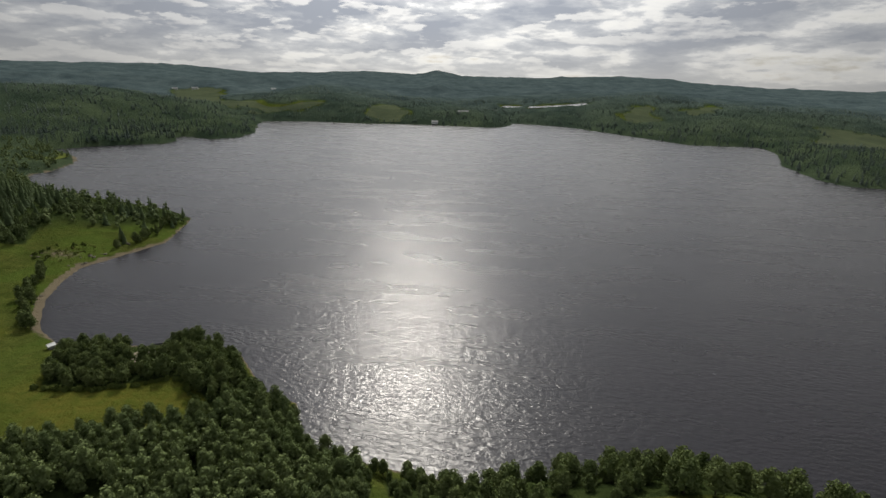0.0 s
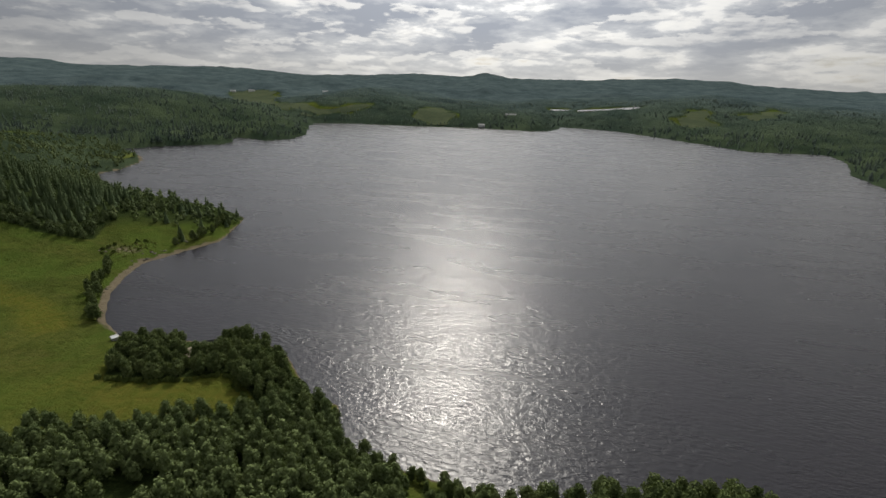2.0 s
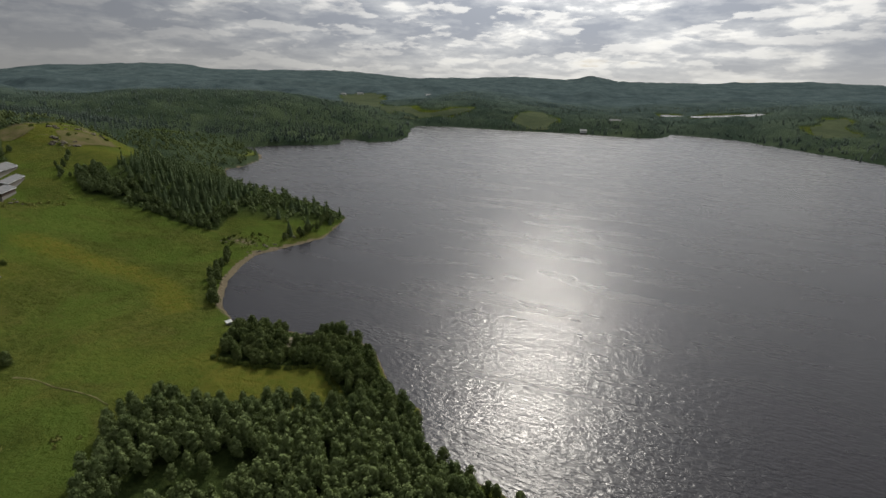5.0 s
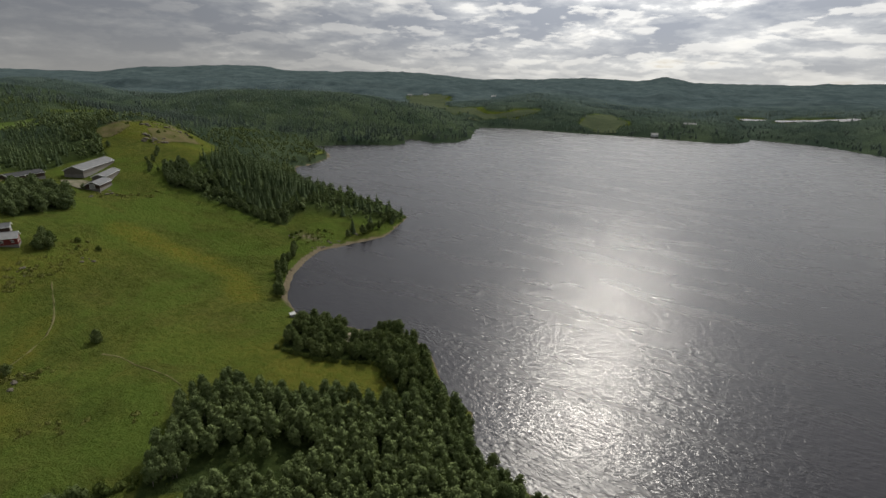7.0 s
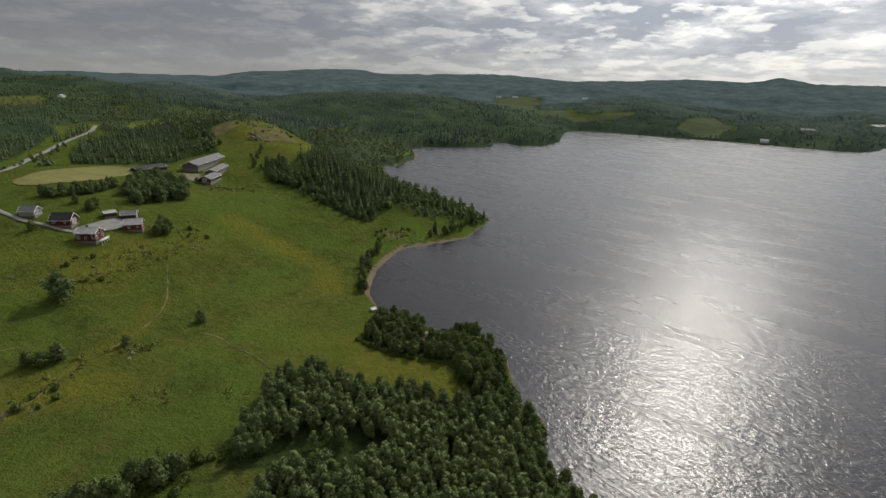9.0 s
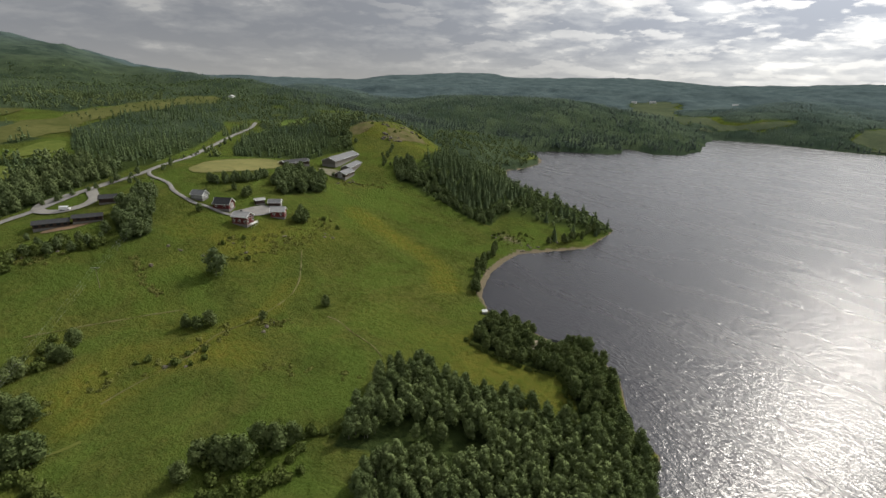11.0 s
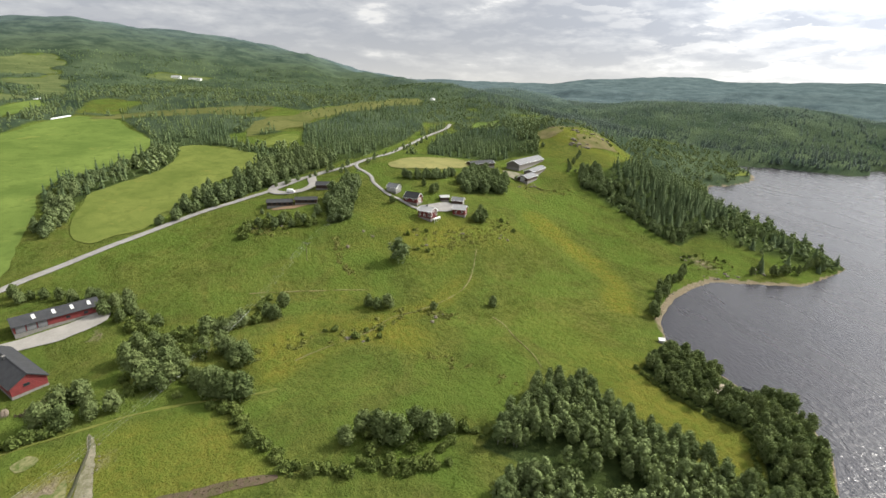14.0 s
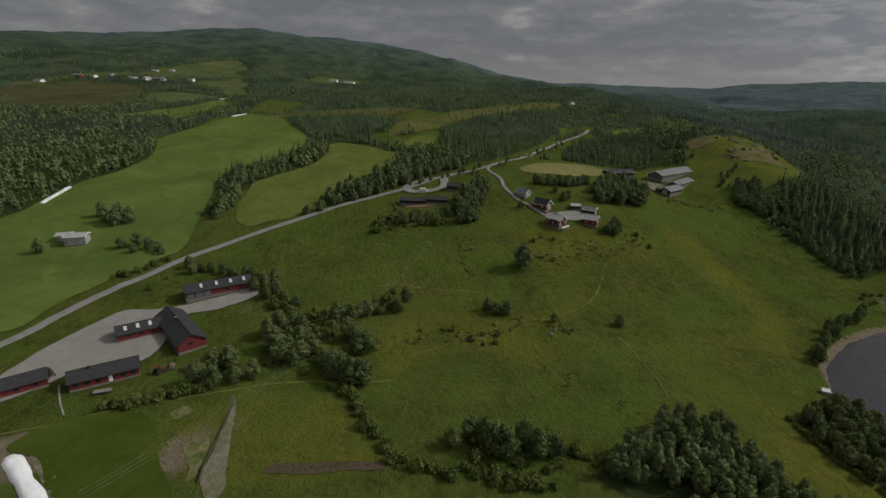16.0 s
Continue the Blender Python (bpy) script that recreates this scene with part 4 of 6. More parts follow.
alder.plant(along([(-47, 130), (-42, 119), (-32, 110), (-18, 104), (-8, 103)], 3.6, 3, 36), 0.45, 0.8, 36)
alder.plant(along([(-168, 176), (-186, 197), (-196, 216), (-203, 232)], 3.4, 5, 4), 0.45, 0.9, 4)
cape = spots(CAPE_WOOD, 4.9, 5, 0.6)
cape = cape[np.argsort(np.hypot(cape[:, 0], cape[:, 1]))]
fringe = outline_distance(cape[:270, 0], cape[:270, 1], CAPE_WOOD) + 6 * waves(cape[:270, 0], cape[:270, 1], 25, 88, 2) > -13
mid_tree.plant(cape[:270][fringe & (cape[:270, 0] < -228)], 0.35, 0.75, 55)
spruce_tree.plant(cape[:270][~(fringe & (cape[:270, 0] < -228))], 0.32, 1.05, 5)
CAPE_REST = cape[270:]
mid_tree.plant(spots(LODGE_WOOD, 5.0, 6), 0.6, 1.2, 6)
mid_tree.plant(spots(COW_CLUMP, 5.0, 7), 0.7, 1.15, 7)
mid_tree.plant(spots(DARK_CLUMP, 5.5, 8), 0.6, 1.0, 8)


# ---- far woods: very many small trees in a few pieces ----
def forest(name, label, places, shapes, low, high, mat, seed, rounded=False):
    rng = np.random.default_rng(seed)
    z = height(places[:, 0], places[:, 1])
    verts, faces, base = [], [], 0
    pick = rng.integers(0, len(shapes), len(places))
    for k, (v, f) in enumerate(shapes):
        p, h = places[pick == k], z[pick == k]
        if not len(p):
            continue
        f = np.array(f)
        s, t = rng.uniform(low, high, len(p)), rng.uniform(0, 6.28, len(p))
        c, q = np.cos(t)[:, None], np.sin(t)[:, None]
        x = (v[None, :, 0] * c - v[None, :, 1] * q) * s[:, None] + p[:, 0:1]
        y = (v[None, :, 0] * q + v[None, :, 1] * c) * s[:, None] + p[:, 1:2]
        zz = v[None, :, 2] * s[:, None] * rng.uniform(0.85, 1.2, (len(p), 1)) + h[:, None] - 0.5
        verts.append(np.stack([x, y, zz], -1).reshape(-1, 3))
        faces.append((f[None] + (np.arange(len(p)) * len(v))[:, None, None]).reshape(-1, 3) + base)
        base += len(p) * len(v)
    verts, faces = np.vstack(verts), np.vstack(faces)
    me = bpy.data.meshes.new(name)
    me.vertices.add(len(verts))
    me.vertices.foreach_set("co", verts.astype(np.float32).ravel())
    me.loops.add(faces.size)
    me.loops.foreach_set("vertex_index", faces.astype(np.int32).ravel())
    me.polygons.add(len(faces))
    me.polygons.foreach_set("loop_start", (np.arange(len(faces)) * 3).astype(np.int32))
    me.update(calc_edges=True)
    me.materials.append(mat)
    if rounded:
        me.shade_smooth()
    return tagged(new(name, me), label, "woodland", kind="stuff")


def wild_places(r0, r1, gap, seed):
    """Loose places over all woodland between two distances, on the seen side."""
    rng = np.random.default_rng(seed)
    n = int(math.radians(176) * 0.5 * (r1 * r1 - r0 * r0) / gap**2)
    r, t = np.sqrt(rng.uniform(r0 * r0, r1 * r1, n)), np.radians(rng.uniform(-47, 129, n))
    x, y = -np.sin(t) * r, np.cos(t) * r
    keep = (wooded(x, y) > rng.uniform(0.35, 0.8, n)) & (shore(x, y) > 3)
    for o in (NEAR_WOOD, GROVE, BANK, CAPE_WOOD, LODGE_WOOD, COW_CLUMP, DARK_CLUMP, ROAD_ROW):
        keep &= outline_distance(x, y, o) > 0
    return np.stack([x, y], 1)[keep]


def far_shapes(kind, seeds):
    return [broadleaf(s, 10, 7.4, 3, 12, 1.2, 1, 0.0) if kind == "leaf" else spruce(s, 12, 5.0, 5, 5) for s in seeds]


def split_kinds(p, seed):
    w = waves(p[:, 0], p[:, 1], 120, 97, 2) + 0.9 * bump(p[:, 0], p[:, 1], -500, -250, 160, 90) + 1.5 * bump(p[:, 0], p[:, 1], -500, 540, 90, 110) + np.random.default_rng(seed).normal(0, 0.25, len(p))
    for o in (ROAD_WOOD, OVAL_WOOD, MID_WOOD_B):
        w = w - 1.1 * (outline_distance(p[:, 0], p[:, 1], o) < 2)
    return p[w > 0.02], p[w <= 0.02]


LEAFY, NEEDLE = far_shapes("leaf", range(4)), far_shapes("needle", range(10, 14))
SIMPLE_LEAFY = [broadleaf(s, 10, 8.5, 2, 5, 1.5, 1, 0.0) for s in range(20, 24)]
SIMPLE_NEEDLE = [spruce(s, 11, 6.4, 3, 5) for s in range(30, 36)]
for k, (r0, r1, gap, lo, hi) in enumerate([(300, 620, 6.5, 0.4, 1.0), (620, 1000, 8.6, 0.45, 0.95), (1000, 1750, 12.4, 0.5, 1.05)]):
    p = wild_places(r0, r1, gap, 900 + k)
    a, b = split_kinds(p, k)
    far = r0 >= 1000
    if r0 >= 600:
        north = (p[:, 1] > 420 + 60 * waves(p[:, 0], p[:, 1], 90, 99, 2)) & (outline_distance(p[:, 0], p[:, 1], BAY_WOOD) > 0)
        forest("hill_forest", "dark spruce forest beyond the lake with haze tinted into its colour", p[north], SIMPLE_NEEDLE if far else NEEDLE, lo, hi, HAZED_SPRUCE, 70 + k, True)
        a, b = split_kinds(p[~north], k)
        far = False
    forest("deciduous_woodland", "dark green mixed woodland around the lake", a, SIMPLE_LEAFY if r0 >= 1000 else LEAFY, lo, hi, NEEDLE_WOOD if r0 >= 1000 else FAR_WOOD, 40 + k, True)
    forest("spruce_woodland", "dark spruce forest on the hills around the lake", b, SIMPLE_NEEDLE if r0 >= 1000 else NEEDLE, lo, hi, NEEDLE_WOOD, 50 + k, True)
forest("spruce_ridge", "dark spruce wood covering the ridge above the lake", CAPE_REST, NEEDLE, 0.5, 0.95, NEEDLE_WOOD, 60)
MIX_CROWNS = [broadleaf(500 + k, 10, 6.4, 10, 340, 0.48, 1, 0.02) for k in range(5)]
HEDGE = [(-505, -70), (-460, -77), (-424, -93), (-400, -106), (-384, -114), (-350, -108), (-318, -104)]
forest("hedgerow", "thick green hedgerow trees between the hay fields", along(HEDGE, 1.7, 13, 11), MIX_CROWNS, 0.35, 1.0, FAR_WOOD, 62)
bog_trees = np.vstack([spots(FIELD_BOG, 15, 115, 0.9), spots(FIELD_BOG_C, 13, 116, 0.9), spots(FIELD_HIGH, 20, 117, 0.9), spots(FIELD_UPPER, 45, 118, 0.9)])
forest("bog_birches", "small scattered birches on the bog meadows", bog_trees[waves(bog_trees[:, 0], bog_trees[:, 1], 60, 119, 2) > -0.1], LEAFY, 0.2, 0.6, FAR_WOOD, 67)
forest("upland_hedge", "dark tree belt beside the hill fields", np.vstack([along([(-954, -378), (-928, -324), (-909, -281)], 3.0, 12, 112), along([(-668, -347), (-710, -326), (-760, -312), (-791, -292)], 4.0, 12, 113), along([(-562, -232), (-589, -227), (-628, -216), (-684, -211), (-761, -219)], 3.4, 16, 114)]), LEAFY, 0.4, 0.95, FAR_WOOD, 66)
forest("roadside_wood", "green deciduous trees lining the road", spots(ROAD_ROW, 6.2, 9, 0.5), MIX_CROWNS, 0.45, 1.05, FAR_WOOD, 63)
verge = along([(-352, 30), (-372, 70), (-392, 92), (-463, 139), (-555, 197)], 8, 8, 64) + np.array([(9.0, -9.0)])
verge = verge[(np.hypot(verge[:, 0] + 350, verge[:, 1] - 30) > 26) & (line_distance(verge[:, 0], verge[:, 1], [(-384, 78), (-362, 74), (-333, 77)]) > 5)]
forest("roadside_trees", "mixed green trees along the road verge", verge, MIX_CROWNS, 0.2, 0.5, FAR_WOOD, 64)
forest("roadside_spruces", "dark spruces beside the far road", along([(-572, 196), (-600, 222), (-632, 246)], 3.0, 5, 65) + np.array([(7.0, -7.0)]), NEEDLE, 0.5, 1.0, SPRUCE, 65)
forest("birch_thicket", "dense green birch crowns inside the lakeside wood", BIRCH_REST, [broadleaf(100 + k, 10.5, 4.5, 9, 240, 0.38, 1, 0.10) for k in range(6)], 0.6, 1.02, BIRCH, 61)


PATH_SOIL = mottled("trodden_soil", (0.135, 0.112, 0.050), (0.078, 0.090, 0.020), 0.5, 0.95, 0.4, 0.05, 5.0)

# ---- hedgerows, thickets and single trees ----
shrub.plant(along(HEDGE, 4, 11, 111), 0.8, 1.5, 111)
mid_tree.plant(along([(-334, 100), (-330, 114), (-336, 138)], 2.0, 4, 12), 0.6, 0.85, 12)
mid_tree.plant(along([(-318, -44), (-312, -54)], 4, 4, 13), 0.5, 0.8, 13)
mid_tree.plant(along([(-312, -104), (-320, -108), (-334, -108)], 5, 6, 14), 0.5, 0.8, 14)
mid_tree.plant(np.array([(-304, -165), (-300, -158), (-304, -152), (-313, -172), (-308, -160), (-264, -178)]), 0.85, 1.25, 15)
mid_tree.plant(np.array([(-270, -141), (-264, -132), (-268, -126), (-262, -117), (-265, -120), (-272, -134)]), 0.6, 0.95, 151)
shrub.plant(along([(-236, -128), (-243, -122), (-250, -118), (-256, -112)], 2.2, 4, 152), 0.6, 1.1, 152)
field_tree.plant(np.array([(-223, -60), (-226, -56), (-222, -50), (-212, -44), (-208, -38), (-217, -53), (-229, -52)]), 0.75, 1.1, 16)
field_tree.plant(np.array([(-187, -41), (-191, -37), (-190, -33), (-182, -30), (-175, -40), (-169, -34), (-166, -29), (-162, -31), (-166, -36), (-171, -26), (-180, -36), (-176, -31), (-184, -44)]), 0.85, 1.35, 17)
field_tree.plant(np.array([(-160, -20), (-159, -16), (-154, -13), (-151, -10), (-150, -7), (-155, -17)]), 0.95, 1.35, 171)
field_tree.plant(np.array([(-169, -8), (-170, -6), (-196, -20), (-197, -17), (-196, -13), (-198, -10), (-200, -7), (-186, -20)]), 0.75, 1.15, 175)
field_tree.plant(np.array([(-203, 7), (-210, 10), (-203, 3), (-200, 6)]), 0.55, 0.95, 173)
field_tree.plant(np.array([(-154, -61), (-152, -55), (-154, -49), (-156, -43), (-161, -58), (-163, -53), (-158, -50)]), 0.75, 1.15, 176)
field_tree.plant(along([(-236, -63), (-239, -80), (-242, -90), (-246, -98)], 4.2, 5, 177), 0.55, 0.95, 177)
shrub.plant(along([(-210, -49), (-202, -34), (-197, -27), (-189, -23), (-179, -24)], 1.8, 8, 172), 0.6, 1.4, 172)
shrub.plant(along([(-236, -62), (-226, -55), (-214, -47), (-203, -43), (-193, -42)], 2.0, 7, 191), 0.6, 1.3, 191)
shrub.plant(along([(-171, -25), (-163, -20), (-155, -14)], 1.8, 8, 192), 0.6, 1.4, 192)
shrub.plant(along([(-217, 6), (-208, -3), (-203, -15), (-196, -22)], 2.2, 7, 193), 0.5, 1.2, 193)
field_tree.plant(np.array([(-171, -8), (-175, -6), (-178, -11), (-181, -13)]), 0.8, 1.2, 194)
shrub.plant(np.array([(-196, -46), (-200, -2), (-178, -20), (-165, -24), (-157, -26), (-148, -16), (-206, -42), (-193, -28), (-183, -26), (-173, -44), (-168, -42), (-164, -40)]), 0.6, 1.2, 178)
mid_tree.plant(np.array([(-295, 2), (-287, 11), (-290, 15), (-308, 5), (-300, 8), (-291, 33), (-286, 27), (-295, 36), (-284, 20)]), 0.4, 0.75, 246)
shrub.plant(along([(-283, -8), (-288, 4), (-290, 16), (-288, 28)], 2.5, 8, 174), 0.6, 1.3, 174)
mid_tree.plant(np.array([(-235, 69)]), 1.45, 1.5, 181)
field_tree.plant(np.array([(-271, 130), (-268, 127), (-271, 134), (-267, 131), (-274, 132)]), 0.75, 1.1, 180)
field_tree.plant(np.array([(-306, 112), (-308, 115)]), 0.6, 0.9, 181)
field_tree.plant(np.array([(-187, 100)]), 0.7, 0.72, 18)
field_tree.plant(np.array([(-196, 48), (-199, 45), (-196, 53)]), 0.75, 0.95, 185)
field_tree.plant(np.array([(-189, 72)]), 0.55, 0.56, 186)
shrub.plant(np.array([(-184, 24), (-184, 28), (-177, 35), (-179, 46), (-173, 39), (-174, 44), (-180, 40)]), 0.45, 0.9, 187)
shrub.plant(np.array([(-263, 86), (-259, 81), (-260, 92), (-243, 82), (-241, 87), (-269, 145)]), 0.45, 0.85, 188)
field_tree.plant(np.array([(-120, 21), (-123, 27), (-118, 33), (-121, 31), (-116, 36), (-119, 42), (-115, 45), (-115, 50)]), 0.75, 1.25, 182)
shrub.plant(spots([(-124, 28), (-112, 26), (-108, 58), (-114, 62)], 4.0, 183, 0.6), 0.4, 1.1, 183)

field_tree.plant(np.array([(-288, -3), (-291, 3), (-296, 9), (-294, 17), (-292, 24), (-297, 82), (-315, 92), (-318, 110), (-345, 196)]), 0.5, 0.8, 19)
shrub.plant(along([(-148, -12), (-138, -7), (-131, -3), (-124, 1), (-115, 6), (-112, 12), (-110, 20), (-109, 28), (-106, 34), (-104, 46)], 1.3, 3.6, 21), 0.4, 1.05, 21)
shrub.plant(along([(-141, -83), (-143, -76), (-145, -70), (-147, -64), (-151, -56)], 1.7, 2.6, 22), 0.7, 1.2, 22)
shrub.plant(along([(-130, 133), (-114, 133), (-102, 136), (-88, 141), (-79, 133), (-70, 125)], 1.5, 1.2, 23), 0.35, 0.6, 23)
shrub.plant(np.array([(-113, 58), (-109, 46), (-107, 42), (-112, 62), (-236, -104), (-226, -108), (-298, 2), (-284, 10), (-262, 140), (-258, 148)]), 0.4, 0.85, 24)

shrub.plant(along([(-290, -6), (-294, 8), (-292, 22), (-286, 30)], 1.6, 9, 252), 0.7, 1.6, 252)
alder.plant(along([(-192, 274), (-186, 292), (-188, 316), (-195, 336)], 3.8, 6, 26), 0.4, 0.85, 26)
shrub.plant(spots([(-500, 290), (-420, 270), (-395, 330), (-430, 400), (-490, 380)], 25, 241, 0.8), 0.3, 0.9, 241)
mid_tree.plant(spots([(-470, 262), (-500, 282), (-512, 312), (-486, 300), (-462, 278)], 6, 245, 0.6), 0.35, 0.8, 245)
mid_tree.plant(np.array([(-476, 274), (-470, 280), (-452, 278), (-446, 272), (-433, 272), (-438, 264), (-441, 257), (-428, 262)]), 0.4, 0.8, 247)
mid_tree.plant(along([(-345, 250), (-372, 262), (-392, 290)], 7, 10, 242), 0.35, 0.7, 242)
shrub.plant(spots([(-226, 246), (-212, 244), (-200, 262), (-212, 276), (-226, 262)], 4.5, 243, 0.6), 0.15, 0.6, 243)
mid_tree.plant(along([(-352, 16), (-366, 44), (-380, 70)], 6, 6, 244), 0.4, 0.75, 244)
alder.plant(np.array([(-58, 131), (-60, 126), (-53, 124), (-70, 118)]), 0.9, 1.15, 27)
spruce_tree.plant(np.array([(-192, 280), (-193, 303), (-218, 304), (-198, 287), (-183, 317), (-198, 336)]), 0.5, 0.85, 28)


# ---- buildings ----
def cladding(name, a, b, board=7.0):
    """Weathered painted boards."""
    m, n = material(name)
    v = n.place()
    tone = n.ramp(n.math("ADD", n.math("MULTIPLY", n.noise(v, 0.7, 4, 0.6), 0.6), n.math("MULTIPLY", n.noise(v, 5.0, 3, 0.6), 0.4)), (0.36, 0.0), (0.64, 1.0))
    split_v = n.add("ShaderNodeSeparateXYZ", {0: v})
    groove = n.math("PINGPONG", n.math("MULTIPLY", n.math("ADD", split_v.outputs[0], split_v.outputs[1]), board), 0.5)
    finish(n, n.mix(tone, a, b), 0.75, n.ramp(groove, (0.0, 0.0), (0.16, 1.0)), 0.5, 0.03)
    return m


RED = cladding("red_painted_boards", (0.172, 0.031, 0.029), (0.125, 0.025, 0.025))
DARK_RED = cladding("dark_red_boards", (0.120, 0.022, 0.020), (0.085, 0.018, 0.018))
BROWN = cladding("dark_brown_boards", (0.060, 0.038, 0.028), (0.040, 0.026, 0.020))
PALE = cladding("pale_grey_boards", (0.34, 0.34, 0.33), (0.26, 0.26, 0.255))
GREY_BOARDS = cladding("grey_brown_boards", (0.135, 0.120, 0.105), (0.095, 0.086, 0.076))
WHITE = mottled("white_paint", (0.80, 0.80, 0.78), (0.70, 0.70, 0.68), 1.0, 0.5, 0.1, 0.01)
CONCRETE = mottled("grey_concrete", (0.20, 0.19, 0.175), (0.14, 0.135, 0.125), 0.8, 0.9, 0.2, 0.02)
BLACK_ROOF = mottled("black_roof_sheet", (0.020, 0.021, 0.023), (0.034, 0.035, 0.037), 0.5, 0.75, 0.2, 0.02)
GREY_ROOF = mottled("grey_fibre_cement_roof", (0.105, 0.108, 0.112), (0.16, 0.162, 0.167), 0.4, 0.8, 0.3, 0.03)
PALE_ROOF = mottled("pale_metal_roof", (0.33, 0.33, 0.325), (0.25, 0.25, 0.245), 0.5, 0.6, 0.2, 0.02)
SKYLIGHT = mottled("white_roof_light_panel", (0.52, 0.52, 0.50), (0.42, 0.42, 0.40), 2.0, 0.4, 0.1, 0.01)
BLUE_SHEET = mottled("blue_roof_tarpaulin", (0.10, 0.20, 0.42), (0.16, 0.28, 0.50), 1.5, 0.5)
FILM = mottled("white_bale_film", (0.80, 0.81, 0.82), (0.66, 0.67, 0.69), 1.5, 0.35, 0.5, 0.05)
TIMBER = mottled("grey_weathered_timber", (0.20, 0.165, 0.125), (0.13, 0.105, 0.08), 4.0)
STEEL = mottled("galvanised_steel", (0.36, 0.37, 0.38), (0.28, 0.29, 0.30), 3.0, 0.45, 0.1, 0.01, metal=0.8)
RUBBER = mottled("black_rubber", (0.02, 0.02, 0.02), (0.03, 0.03, 0.03), 4.0)
HEATHER = leaf_material("purple_brown_heather", (0.074, 0.060, 0.040), (0.130, 0.096, 0.070))
GLASS, gn = material("dark_window_glass")
finish(gn, (0.02, 0.025, 0.03, 1), 0.06, spec=0.6)


def box(x0, x1, y0, y1, z0, z1, bevel=0.0):
    bm = bmesh.new()
    bmesh.ops.create_cube(bm, size=1)
    bmesh.ops.scale(bm, vec=(x1 - x0, y1 - y0, z1 - z0), verts=bm.verts)
    bmesh.ops.translate(bm, vec=((x0 + x1) / 2, (y0 + y1) / 2, (z0 + z1) / 2), verts=bm.verts)
    if bevel:
        bmesh.ops.bevel(bm, geom=bm.edges[:], offset=bevel, segments=1, affect="EDGES", profile=0.5)
    return bm


def solid(name, bm, m, parent, label=""):
    me = bpy.data.meshes.new(name)
    bm.to_mesh(me)
    bm.free()
    me.materials.append(m)
    return part(name, me, parent, label)


def prism(section, x0, x1):
    """A section in y, z drawn out along x."""
    bm = bmesh.new()
    a, b = [bm.verts.new((x0, y, z)) for y, z in section], [bm.verts.new((x1, y, z)) for y, z in section]
    n = len(section)
    bm.faces.new(a)
    bm.faces.new(b[::-1])
    for i in range(n):
        bm.faces.new((a[i], b[i], b[(i + 1) % n], a[(i + 1) % n]))
    bmesh.ops.recalc_face_normals(bm, faces=bm.faces)
    return bm


def opening(top, side, u, z, w, h, L, W, frame_mat, door=None):
    """A window, or with a door material a door, set on a wall side: front, back, left or right."""
    bm_frame = bmesh.new()
    for x0, x1, z0, z1 in ((-w / 2 - 0.09, w / 2 + 0.09, h, h + 0.1), (-w / 2 - 0.09, w / 2 + 0.09, -0.1, 0), (-w / 2 - 0.09, -w / 2, 0, h), (w / 2, w / 2 + 0.09, 0, h), (-0.03, 0.03, 0, h)):
        if door and x0 == -0.03:
            continue
        piece = bmesh.ops.create_cube(bm_frame, size=1)["verts"]
        bmesh.ops.scale(bm_frame, vec=(x1 - x0, 0.16, z1 - z0), verts=piece)
        bmesh.ops.translate(bm_frame, vec=((x0 + x1) / 2, 0, (z0 + z1) / 2), verts=piece)
    turn = {"front": 0, "back": 180, "left": -90, "right": 90}[side]
    where = {"front": (u, -W / 2 - 0.04), "back": (u, W / 2 + 0.04), "left": (-L / 2 - 0.04, u), "right": (L / 2 + 0.04, u)}[side]
    m = pose(where[0], where[1], z, 0, 0, turn)
    pane = box(-w / 2, w / 2, -0.03, 0.05, 0, h)
    if door:
        leaf = solid("door", pane, door, top)
        leaf.matrix_basis = m
        solid("frame", bm_frame, frame_mat, leaf)
    else:
        holder = solid("window", bm_frame, frame_mat, top)
        holder.matrix_basis = m
        solid("pane", pane, GLASS, holder)


